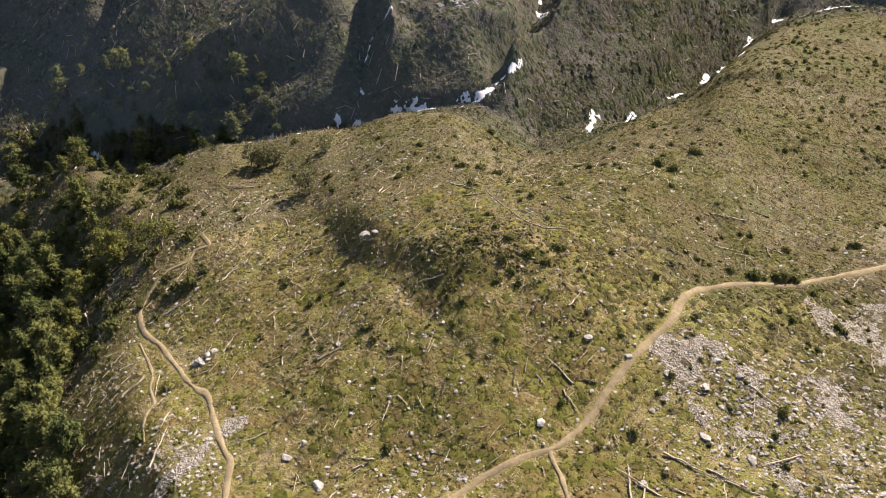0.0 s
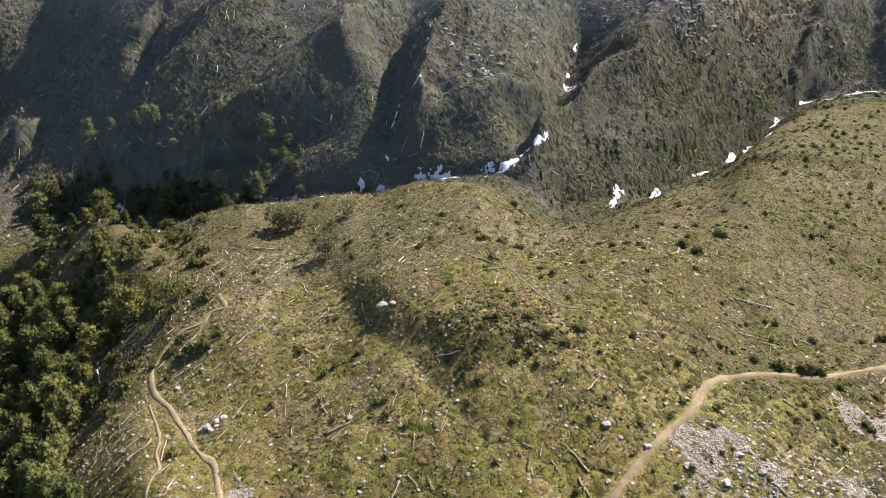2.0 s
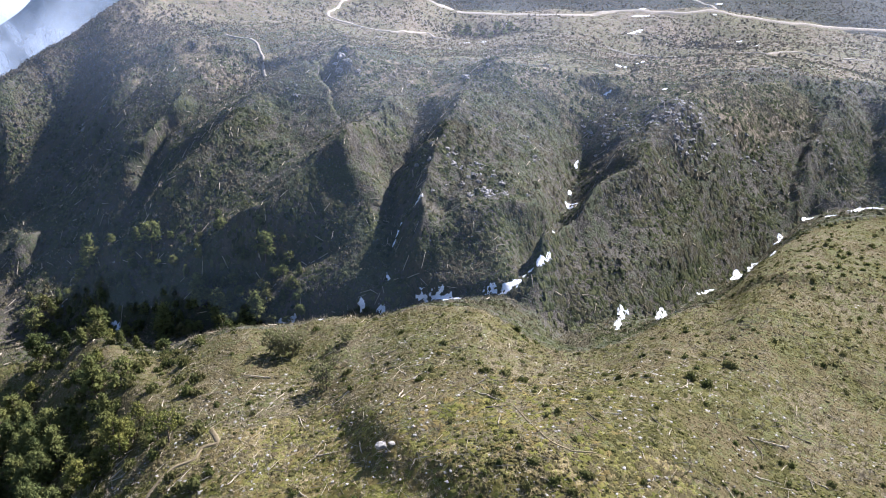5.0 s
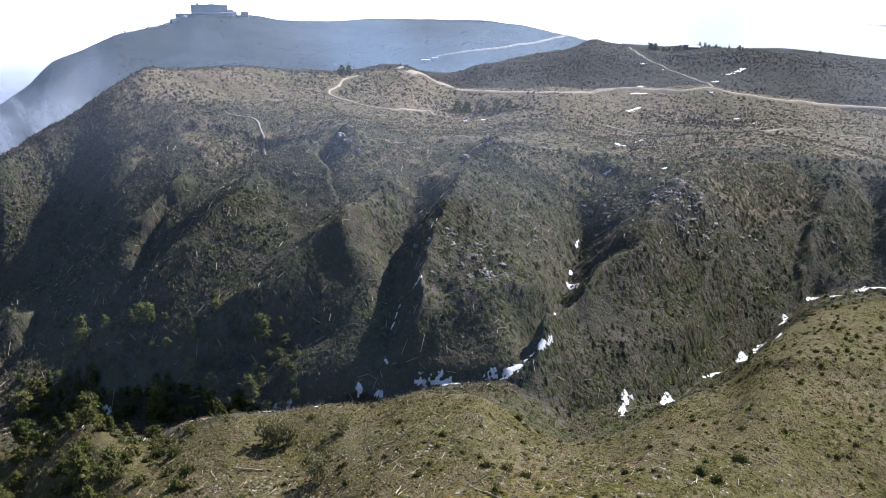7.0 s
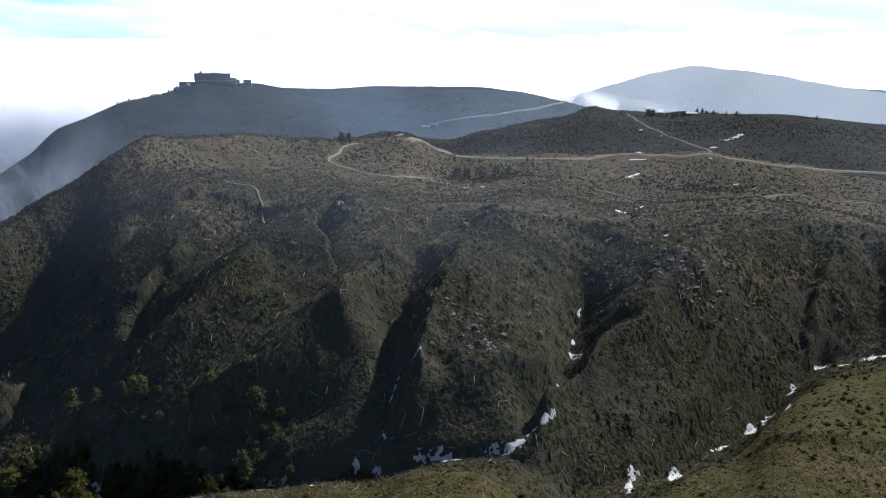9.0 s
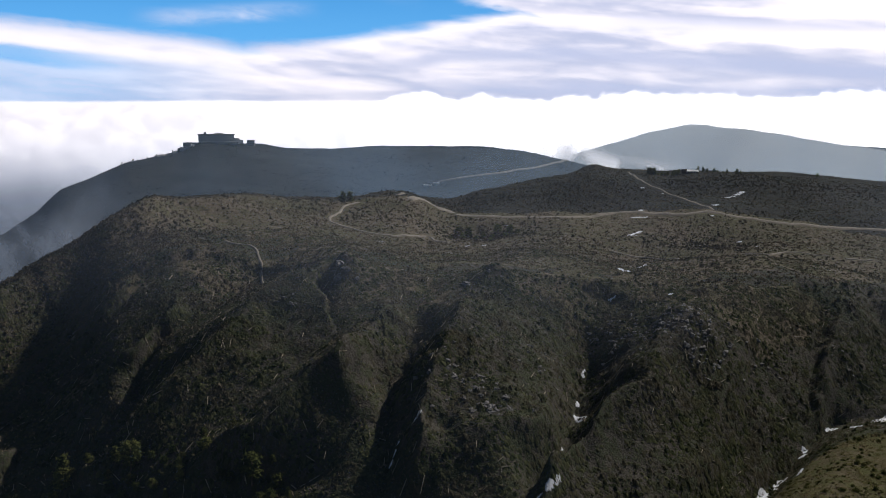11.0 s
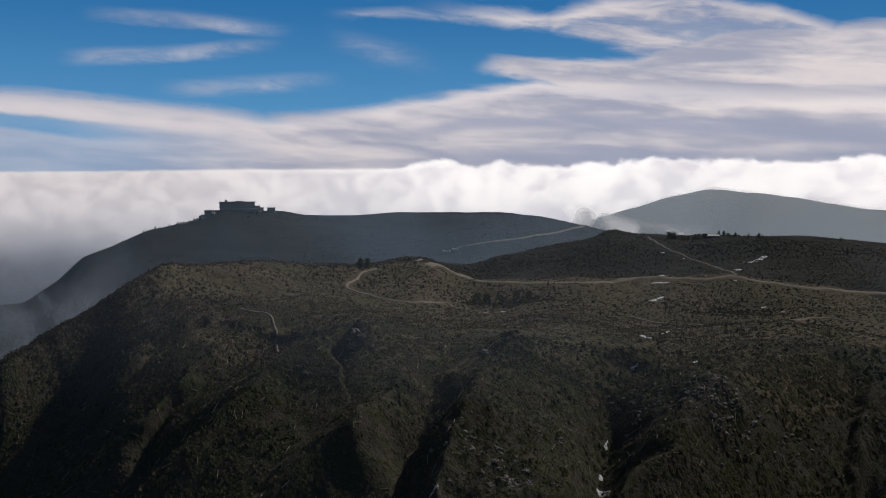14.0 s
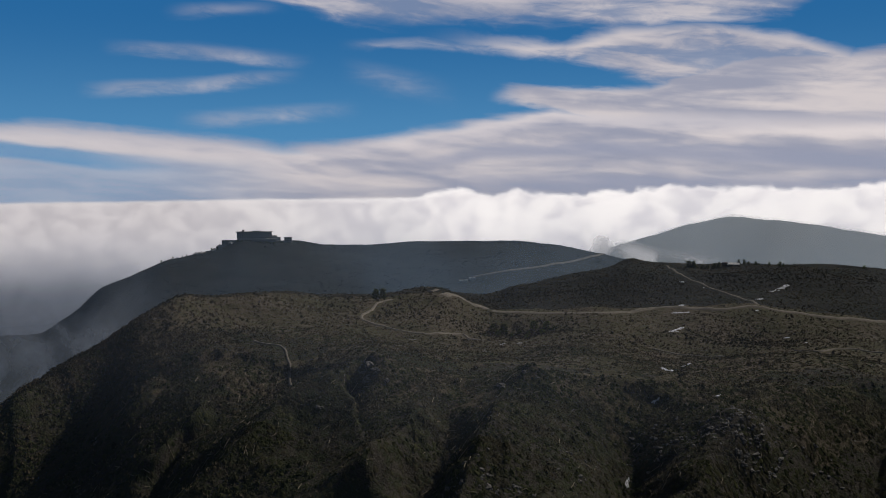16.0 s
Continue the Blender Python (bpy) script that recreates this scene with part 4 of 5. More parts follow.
def sow(name, protos, p, low, high, mat, label, category, skew=2.0, sink=0.05, drape=0.0):
    sizes = low + (high - low) * RNG.random(len(p)) ** skew
    me = scattered(name, protos, p, sizes, RNG.uniform(0, 6.28, len(p)), mat, sink, RNG, RNG.uniform(0.7, 1.3, len(p)), drape)
    return stuff(name, me, label, category)


on_hill = lambda x, y: zone_at(x, y) <= 3
heath_protos = [tuft(8, 1.05, h, 0.3, True, 6) for h in (0.07, 0.09, 0.11, 0.14, 0.17, 0.22) for _ in range(2)]
back_protos = [clump(6, 0.28, 4, 0.3) for _ in range(10)]
near_field = polar_field(49000, (-44, 44), (48, 125))
far_field = polar_field(92000, (-33, 33), (125, 252))
p = np.concatenate([near_field, far_field])
keep = (lambda x, y: on_hill(x, y) & (RNG.random(len(x)) < np.clip(0.8 + 0.5 * lush(x, y) - 0.6 * rubbly(x, y), 0.05, 1) * np.clip(1.7 - np.hypot(x, y) / 190, 0.6, 1)))(p[:, 0], p[:, 1])
p = p[keep]
p = p[clear_of_paths(p, 0.3)]
back = np.hypot(p[:, 0], p[:, 1]) + RNG.normal(0, 9, len(p)) + 14 * fbm(p[:, 0], p[:, 1], 30, 2, 77) + 40 * np.clip((p[:, 0] - 15) / 45, 0, 1) > 112
sow("brown_heath", back_protos, p[back], 0.25, 0.72, HEATHER, "drier olive-brown heath on the back of the hill", "heath", drape=0.8)
p = p[~back]
sow("heath", heath_protos, p, 0.16, 1.0, HEATH, "low yellow-green heath cushions covering the hill", "heath", 2.6, drape=1.0)
twig_protos = [twigs(13, 1.0, 0.8, 0.045) for _ in range(8)]
p = polar_field(24000, (-37, 37), (54, 200), lambda x, y: on_hill(x, y) & (RNG.random(len(x)) < np.clip(0.45 - 0.6 * lush(x, y), 0.06, 1)))
p = p[clear_of_paths(p, 0.3)]
sow("dead_scrub", twig_protos, p, 0.3, 0.8, DRY_TWIG, "dry grey-brown dead scrub between the heath", "scrub", 1.5, 0.0, drape=0.3)
cushion_protos = [tuft(9, 1.0, h, 0.3, True, 5) for h in (0.4, 0.5, 0.6, 0.7)]
p = polar_field(21000, (-36, 38), (52, 215), lambda x, y: on_hill(x, y) & ~wooded(x, y) & (RNG.random(len(x)) < np.clip(0.5 + 0.9 * fbm(x, y, 9, 3, 111), 0.04, 1)))
p = p[clear_of_paths(p, 0.4)]
brown = RNG.random(len(p)) < np.clip((np.hypot(p[:, 0], p[:, 1]) - 85) / 70, 0.12, 0.8)
sow("heath_cushions", cushion_protos, p[~brown], 0.14, 0.42, CUSHION, "small fresh green cushion plants dotted through the heath", "heath", 1.6, drape=0.6)
bowl = np.stack([RNG.normal(9, 5.5, 620), RNG.normal(96, 3.6, 620)], 1)
sow("heather_cushions", cushion_protos, np.concatenate([p[brown], bowl]), 0.18, 0.5, HEATHER, "small dark brown heather plants dotted over the hill", "heath", 1.4, drape=0.6)
dark_protos = [tuft(30, 1.0, 0.95, 0.4) for _ in range(6)]
p = polar_field(3600, (-37, 37), (56, 252), lambda x, y: on_hill(x, y) & (RNG.random(len(x)) < np.clip(0.15 + 0.55 * fbm(x, y, 30, 3, 91) + np.clip((np.hypot(x, y) - 110) / 220, 0, 0.5) + 0.2 * np.clip((x - 25) / 30, 0, 1), 0.03, 1)))
p = p[clear_of_paths(p, 0.6)]
sow("scrub", dark_protos, p, 0.3, 0.8, DARK_LEAF, "small dark green shrubs dotted over the hill", "shrub", 2.0, drape=0.5)
def scree(cx, cy, rx, ry, seed):
    """A thin sheet of loose pale scree where bare stones lie thickest."""
    x, y = np.meshgrid(np.arange(cx - rx, cx + rx, 0.4), np.arange(cy - ry, cy + ry, 0.4), indexing="ij")
    amount = -0.12 - np.hypot((x - cx) / rx, (y - cy) / ry) * 0.9 + 2.3 * fbm(x, y, 4.5, 5, seed)
    z = ground(x, y) + np.clip(0.4 * amount, -0.12, 0.05) + 0.03
    inside = amount > -0.2
    a, b = np.nonzero(inside[:-1, :-1] & inside[1:, :-1] & inside[:-1, 1:] & inside[1:, 1:])
    n = x.shape[1]
    f = np.stack([a * n + b, (a + 1) * n + b, (a + 1) * n + b + 1, a * n + b + 1], 1)
    used, f = np.unique(f, return_inverse=True)
    stuff("scree", grid_mesh("scree", np.stack([x, y, z], -1).reshape(-1, 3)[used], f.reshape(-1, 4), SCREE), "pale grey loose scree between the heath plants", "scree")


scree(48, 66, 17, 12, 61)
scree(36, 76, 8, 7, 62)
scree(-27, 70, 7, 8, 63)
scree(-2, 62, 8, 5, 64)
scree(62, 84, 10, 8, 65)
stone_protos = [stone(4) for _ in range(8)]
p = polar_field(105000, (-42, 44), (48, 140), lambda x, y: on_hill(x, y) & (RNG.random(len(x)) < np.clip(rubbly(x, y), 0.05, 0.85)))
p = p[clear_of_paths(p, 0.1)]
sow("rubble", stone_protos, p, 0.07, 0.42, LIMESTONE, "pale grey limestone rubble between the plants", "rubble", 3.2, 0.15)
stick_protos = []
for _ in range(6):
    a = RNG.uniform(-0.12, 0.12, 4)
    sv = [(-1, a[0] - 0.03, 0.02), (-1, a[0] + 0.03, 0.02), (-1, a[0], 0.08), (1, a[1] - 0.02, 0.05 + abs(a[2])), (1, a[1] + 0.02, 0.05 + abs(a[2])), (1, a[1], 0.09 + abs(a[2]))]
    stick_protos.append((np.array(sv, float), np.array([(0, 1, 4, 3), (1, 2, 5, 4), (2, 0, 3, 5)])))
p = polar_field(14000, (-34, 42), (50, 170), lambda x, y: on_hill(x, y) & ~wooded(x, y) & (RNG.random(len(x)) < np.clip(0.5 - 0.3 * lush(x, y), 0.1, 1)))
p = p[clear_of_paths(p, 0.3)]
sow("dead_sticks", stick_protos, p, 0.3, 1.3, BLEACHED, "small bleached sticks strewn through the heath", "sticks", 2.0, -0.12)
on_side = lambda x, y: (zone_at(x, y) == 4) | (zone_at(x, y) == 5)
slope_protos = [clump(5, 0.36, 5, 0.28) for _ in range(10)]
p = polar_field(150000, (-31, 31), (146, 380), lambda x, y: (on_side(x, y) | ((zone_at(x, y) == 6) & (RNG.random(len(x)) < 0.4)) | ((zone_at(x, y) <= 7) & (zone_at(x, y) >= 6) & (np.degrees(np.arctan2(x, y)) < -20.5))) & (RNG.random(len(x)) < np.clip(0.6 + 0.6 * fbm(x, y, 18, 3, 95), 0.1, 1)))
sow("slope_scrub", slope_protos, p, 0.3, 0.9, SLOPE_LEAF, "dense scrub on the valley side, coloured dark for its shade", "scrub", 1.6, drape=0.7)
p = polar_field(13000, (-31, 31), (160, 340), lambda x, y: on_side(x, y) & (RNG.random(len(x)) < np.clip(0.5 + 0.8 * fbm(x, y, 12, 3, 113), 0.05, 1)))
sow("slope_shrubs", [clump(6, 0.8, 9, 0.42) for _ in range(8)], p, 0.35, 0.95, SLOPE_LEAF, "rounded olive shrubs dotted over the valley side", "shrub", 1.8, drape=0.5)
p = polar_field(17000, (-31, 31), (160, 332), on_side)
sow("slope_dead_scrub", [twigs(7, 1.0, 0.8, 0.05) for _ in range(6)], p, 0.4, 1.2, DRY_TWIG, "bleached dead scrub on the valley side", "scrub", 2.0, 0.0)
on_top = lambda x, y: (zone_at(x, y) >= 6) & (zone_at(x, y) <= 9) & ((np.degrees(np.arctan2(x, y)) + 2.5 * fbm(x, y, 40, 3, 49) > -21) | (np.hypot(x, y) > 400))
p = polar_field(130000, (-31, 31), (258, 640), lambda x, y: on_top(x, y) & (RNG.random(len(x)) < np.clip(0.7 + 0.5 * fbm(x, y, 40, 3, 97), 0.25, 1) * np.clip(1.35 - np.hypot(x, y) / 800, 0.2, 1)))
p = p[clear_of_paths(p, 1.6)]
upland_protos = [clump(4, 0.6, 2, 0.6) for _ in range(10)]
sow("upland_scrub", upland_protos, p, 0.3, 0.85, UPLAND_LEAF, "low brown and olive scrub covering the upland", "scrub", 1.6)
p = polar_field(15000, (-31, 31), (258, 640), lambda x, y: on_top(x, y) & (RNG.random(len(x)) < np.clip(0.35 + 0.7 * fbm(x, y, 30, 3, 98), 0.05, 1)))
# denser growth on hollows and banks, some added for shade: centre, reach, count
for hx, hy, rx, ry, count in THICKETS_AND_SHADE:
    p = np.concatenate([p, np.stack([RNG.normal(hx, rx, count), RNG.normal(hy, ry, count)], 1)])
p = p[clear_of_paths(p, 2.4)]
sow("upland_shrubs", [clump(5, 0.95, 8, 0.5) for _ in range(8)], p, 0.3, 0.9, BRUSH_LEAF, "dark rounded shrubs dotted over the upland", "scrub", 2.2)
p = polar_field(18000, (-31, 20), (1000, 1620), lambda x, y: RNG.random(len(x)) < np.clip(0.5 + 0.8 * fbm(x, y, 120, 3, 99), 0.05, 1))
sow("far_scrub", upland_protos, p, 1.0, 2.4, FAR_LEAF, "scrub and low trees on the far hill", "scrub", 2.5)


# ---- trees ----
def tube(bm, a, b, ra, rb, sides=6):
    a, b = Vector(a), Vector(b)
    q = (b - a).to_track_quat("Z", "Y")
    rings = []
    for c, r in ((a, ra), (b, rb)):
        rings.append([bm.verts.new(c + q @ Vector((r * math.cos(i * 2 * math.pi / sides), r * math.sin(i * 2 * math.pi / sides), 0))) for i in range(sides)])
    for i in range(sides):
        j = (i + 1) % sides
        bm.faces.new((rings[0][i], rings[0][j], rings[1][j], rings[1][i]))
    bm.faces.new(rings[1])


def tree_meshes(height, shape, mat, clumps, seed, sprigs=16, full=1.0):
    """Trunk with limbs, and a crown of many needle sprigs in clumps; shape gives the crown's width by height."""
    rng = np.random.default_rng(seed)
    bm = bmesh.new()
    bend = rng.normal(0, 0.03 * height, 2)
    spine = lambda t: Vector((bend[0] * t * t, bend[1] * t * t, height * t))
    for i in range(5):
        tube(bm, spine(i / 5), spine((i + 1) / 5), 0.022 * height * (1.1 - i / 5), 0.022 * height * (1.1 - (i + 1) / 5))
    v, f = [], []
    for c in range(clumps):
        t = shape[0] + (0.98 - shape[0]) * (c + rng.random()) / clumps
        reach = height * np.interp(t, shape[1], shape[2]) * rng.uniform(0.45, 1.1)
        a = c * 2.4 + rng.normal(0, 0.4)
        tip = spine(t) + Vector((reach * math.cos(a), reach * math.sin(a), rng.normal(0.02, 0.03) * height))
        if c % 3 == 0 and reach > 0.05 * height:
            tube(bm, spine(max(0.05, t - 0.06)), tip, 0.007 * height, 0.002 * height, 4)
        size = full * height * rng.uniform(0.05, 0.095)
        k, ring = len(v), rng.uniform(0, 6.28) + np.arange(5) * 1.2566
        v += [tuple(np.array(tip) + np.array([math.cos(q), math.sin(q), rng.normal(0, 0.15)]) * size * rng.uniform(1.0, 1.5)) for q in ring]
        v += [tuple(np.array(tip) + np.array([0, 0, size * rng.uniform(0.7, 1.1)])), tuple(np.array(tip) - np.array([0, 0, size * 0.7]))]
        for q in range(5):
            f += [(k + q, k + (q + 1) % 5, k + 5), (k + (q + 1) % 5, k + q, k + 6)]
        for _ in range(sprigs):
            q = np.array(tip) + rng.normal(0, 1, 3) * np.array([size, size, 0.55 * size])
            d = rng.normal(0, 1, 3) + np.array([math.cos(a), math.sin(a), 0.5])
            d /= np.linalg.norm(d)
            s = np.cross(d, rng.normal(0, 1, 3))
            s *= 0.27 * size / (np.linalg.norm(s) + 1e-6)
            k = len(v)
            v += [tuple(q - s), tuple(q + s), tuple(q + d * size * rng.uniform(1.0, 1.9))]
            f.append((k, k + 1, k + 2))
    return mesh_of(bm, "trunk", BARK), grid_mesh("crown", v, f, mat, smooth=False)


def planted(kinds, name, places, label, group, lo, hi, rng):
    """Trees at places, built once for each kind and then copied."""
    firsts = {}
    for x, y in places:
        k = int(rng.integers(0, len(kinds)))
        m = Matrix.Translation((x, y, float(ground(x, y)) - 0.15)) @ Matrix.Rotation(rng.uniform(0, 6.28), 4, "Z")
        s = rng.uniform(lo, hi)
        m = m @ Matrix.Diagonal((s * rng.uniform(0.9, 1.15), s * rng.uniform(0.9, 1.15), s, 1))
        if k in firsts:
            copy_thing(firsts[k], m)
        else:
            t = empty(name, Matrix.Identity(4), label, "tree", group)
            part("trunk", kinds[k][0], t, "brown bark trunk with side limbs")
            part("crown", kinds[k][1], t, "crown of needle clumps")
            t.matrix_basis = m
            t.scale = (1, 1, 1)
            firsts[k] = t


CONE = (0.12, (0.1, 0.25, 0.6, 0.85, 1.0), (0.2, 0.27, 0.17, 0.08, 0.01))
ROUND = (0.3, (0.3, 0.5, 0.75, 0.95, 1.0), (0.16, 0.3, 0.3, 0.14, 0.04))
UMBRELLA = (0.5, (0.5, 0.65, 0.85, 1.0), (0.2, 0.4, 0.38, 0.1))
firs = [tree_meshes(8.5, CONE, FIR_LEAF, 84, 500 + i, 12, 0.72) for i in range(4)] + [tree_meshes(7.5, ROUND, FIR_LEAF, 84, 510 + i, 12, 0.74) for i in range(3)]
pines = [tree_meshes(6.5, ROUND, PINE_LEAF, 64, 520 + i, 12, 0.72) for i in range(3)]
umbrellas = [tree_meshes(5.6, UMBRELLA, PINE_LEAF, 48, 530 + i, 10, 0.6) for i in range(3)]
bare_trees = [tree_meshes(4.6, (0.2, (0.2, 0.4, 0.75, 1.0), (0.14, 0.3, 0.34, 0.12)), BARE_CROWN, 60, 560 + i, 12, 0.62) for i in range(3)]
BUSHY = (0.08, (0.08, 0.3, 0.6, 0.85, 1.0), (0.22, 0.3, 0.24, 0.12, 0.02))
small_pines = [tree_meshes(5.0, BUSHY, FIR_LEAF, 34, 540 + i, 11, 1.35) for i in range(3)]
thickets = [tree_meshes(4.0, (0.05, (0.05, 0.3, 0.7, 1.0), (0.34, 0.46, 0.4, 0.1)), m, 40, 550 + i, 12, 1.3) for i, m in enumerate((DARK_LEAF, DARK_LEAF, FIR_LEAF, PINE_LEAF, FIR_LEAF))]


def spaced(candidates, gap):
    kept = []
    for q in candidates:
        if all((q[0] - k[0]) ** 2 + (q[1] - k[1]) ** 2 > gap * gap for k in kept):
            kept.append(q)
    return kept


trng = np.random.default_rng(21)
deep = lambda x, y: wooded(x, y) & ((np.hypot(x, y) < 118) | (np.degrees(np.arctan2(x, y)) < -27.5))
wood = spaced(polar_field(2600, (-37, -18), (78, 190), deep), 3.6)[:230]
planted(firs, "fir_tree", wood, "dark green fir in the dense ravine wood", "trees of the ravine wood", 0.6, 1.0, trng)
open_wood = polar_field(1300, (-32, -18), (108, 205), lambda x, y: wooded(x, y) & ~deep(x, y) & (RNG.random(len(x)) < 0.5 + 0.9 * fbm(x, y, 14, 2, 101)))
open_wood = spaced(open_wood, 2.2)
planted(thickets, "small_tree", open_wood[::2], "bushy olive and dark green small tree in open wood", "small trees of the open wood", 0.4, 0.85, trng)
planted(firs, "fir_tree", open_wood[1::4], "small dark green fir in open wood", "firs of the open wood", 0.35, 0.6, trng)
stream_side = [on_stream(a, off) for a, off in zip(trng.uniform(-27, -9.5, 260), trng.normal(5, 6, 260))]
stream_side = spaced(stream_side, 2.0)
planted(thickets[:3], "small_tree", stream_side[::2], "dark rounded small tree beside the stream bed", "trees by the stream", 0.4, 0.8, trng)
planted(firs, "fir_tree", stream_side[1::2], "dark green fir beside the stream bed", "firs by the stream", 0.3, 0.5, trng)
planted(bare_trees, "small_tree", ((-30.2, 145.5), (-28.6, 144.6), (-27.2, 143.8), (-25.9, 144.2), (-24.9, 145.2), (-27.8, 146.2)), "thin half-bare small tree in a clump on the hill's rim", "trees on the rim", 0.85, 1.05, trng)
planted(bare_trees, "small_tree", ((-17.8, 129.5), (-18.6, 131.0), (-16.1, 144.7), (-17.4, 136)), "thin half-bare small tree in a hollow of the hill", "trees in the drain", 0.5, 0.8, trng)
planted(umbrellas, "pine_tree", ((-41.6, 120.6), (-43.6, 121.5)), "lone small pine beside the footpath", "pines by the path", 0.7, 0.8, trng)
planted(pines, "pine_tree", ((-53, 127), (-55, 125), (-51, 127), (-55, 122), (-50, 131), (-51, 124), (-57, 121), (-56.5, 115), (-55, 109)), "yellow-green pine at the edge of the wood", "pines at the wood's edge", 0.55, 0.8, trng)
crest = [(138 + 1.9 * i + 0.8 * math.sin(5 * i), 594 + 2 * math.sin(3 * i)) for i in range(12)] + [(171, 595), (174, 593), (177, 594), (181, 592), (184, 594), (187, 592), (190, 593), (196, 591), (198, 590), (245, 580)]
planted(small_pines, "pine_tree", crest, "small dark pine on the far crest", "pines on the crest", 0.35, 0.65, trng)
planted(small_pines, "pine_tree", [(-50, 447), (-46.5, 449), (-38, 448)], "small dark pine beside the upland trail", "pines by the trail", 0.22, 0.36, trng)
planted(thickets, "small_tree", [(8, 428), (13, 431), (20, 427), (27, 432), (33, 429), (36, 424), (24, 420), (10, 415), (30, 414), (16, 408), (4, 402), (22, 398)], "dark bushy small tree in a hollow of the upland", "trees in the hollow", 0.45, 0.8, trng)
hotel_side = [(-440 - 7 * i - trng.uniform(0, 6), 1491 - 1.2 * i + trng.normal(0, 5)) for i in range(16)] + [(-430 + 4.2 * i + trng.normal(0, 1.5), 1484 + trng.normal(0, 4)) for i in range(20)] + [(-356 + 4 * i, 1512 + trng.normal(0, 2)) for i in range(4)]
planted(small_pines, "pine_tree", hotel_side, "small dark tree beside the hilltop hotel", "trees by the hotel", 0.4, 0.95, trng)


# ---- single bushes ----
def bush_mesh(seed):
    global RNG
    RNG = np.random.default_rng(seed)
    a = [tuft(70, 1.0, 1.05, 0.3), tuft(26, 0.6, 0.8, 0.3), tuft(26, 0.55, 0.9, 0.28)]
    v, f, base = [], [], 0
    for (pv, pf), off in zip(a, ((0, 0, 0), (0.55, 0.2, 0), (-0.4, -0.45, 0))):
        v.append(pv + np.array(off))
        f.append(pf + base)
        base += len(pv)
    return grid_mesh("bush", np.concatenate(v), np.concatenate(f), DARK_LEAF, smooth=False)


bushes = [bush_mesh(600 + i) for i in range(5)]
spots = [(18.9, 94.6, 1.0), (14.8, 93.3, 0.8), (16.9, 92.0, 0.75), (11.4, 92.7, 0.85), (10.4, 89.5, 0.7), (6.3, 94.1, 0.6), (12.3, 90.9, 0.75), (12.4, 95.7, 0.8), (42.5, 72.2, 0.9), (65.6, 105.0, 1.0), (-3.9, 69.7, 0.7), (-33.2, 85.9, 0.8), (-34.7, 77.5, 1.0),
         (-18.8, 102.0, 0.7), (-14.5, 95.8, 0.75), (-13.1, 96.9, 0.6), (-6.8, 86.8, 0.6), (-21.3, 92.1, 0.6), (-5.7, 86.9, 0.6), (7.7, 123.1, 0.9), (10.9, 123.2, 1.0), (13.5, 122.1, 0.9)]
spots += [(40.4, 124.7, 1.1), (42.2, 122.3, 1.0), (48.1, 129.5, 1.3), (58.6, 91.6, 0.7), (55.2, 85.4, 0.7), (23.8, 68.5, 0.7), (46.5, 95.2, 1.0), (50.2, 95.0, 1.2), (52.0, 94.8, 1.0), (31.0, 86.0, 0.6), (29.0, 83.4, 0.6)]
brng = np.random.default_rng(33)
for q in polar_field(70, (-24, 34), (95, 235), on_hill):
    spots.append((q[0], q[1], brng.uniform(0.45, 0.85)))
for q in polar_field(140, (-28, -16), (112, 198), on_hill):
    spots.append((q[0], q[1], brng.uniform(0.6, 1.7)))
for i, (x, y, s) in enumerate(spots):
    ob = new("bush", bushes[i % 5])
    ob.matrix_basis = Matrix.Translation((x, y, float(ground(x, y)) - 0.1)) @ Matrix.Rotation(brng.uniform(0, 6.28), 4, "Z") @ Matrix.Diagonal((s, s, s * brng.uniform(0.8, 1.15), 1))
    tagged(ob, "rounded dark green bush standing in the heath", "bush", "bushes on the hill")


# ---- fallen logs ----
def log_mesh(length, thick, seed, mat):
    rng = np.random.default_rng(seed)
    bm = bmesh.new()
    n, prev = 5, Vector((-length / 2, 0, 0))
    for i in range(n):
        q = Vector((-length / 2 + length * (i + 1) / n, rng.normal(0, 0.03) * length, rng.normal(0, 0.01) * length))
        tube(bm, prev, q, thick * (1 - 0.7 * i / n), thick * (1 - 0.7 * (i + 1) / n), 6)
        prev = q
    for _ in range(int(rng.integers(1, 5))):
        t = rng.uniform(-0.2, 0.45) * length
        a = rng.uniform(-1.2, 1.2)
        tube(bm, (t, 0, 0), (t + 0.12 * length, 0.1 * length * math.sin(a), 0.1 * length * abs(math.cos(a))), thick * 0.35, thick * 0.1, 4)
    return mesh_of(bm, "log", mat)


logs = [log_mesh(l, 0.02 * l + 0.035, 700 + i, m) for i, (l, m) in enumerate(((2.0, BLEACHED), (2.8, BLEACHED), (3.6, BLEACHED), (4.6, BLEACHED), (5.6, BLEACHED), (2.4, CHARRED), (3.4, CHARRED), (1.4, BLEACHED)))]


def lay_log(k, x, y, turn, label, group, stand=False):
    ob = new("fallen_log" if not stand else "tree_stump", logs[k])
    d = 0.5 * max(1.0, logs[k].vertices[-1].co.length * 0.6)
    za, zb = float(ground(x - d * math.cos(turn), y - d * math.sin(turn))), float(ground(x + d * math.cos(turn), y + d * math.sin(turn)))
    tilt = -math.atan2(zb - za, 2 * d)
    ob.matrix_basis = Matrix.Translation((x, y, 0.5 * (za + zb) + 0.16)) @ Matrix.Rotation(turn, 4, "Z") @ Matrix.Rotation(tilt, 4, "Y")
    tagged(ob, label, "log", group)


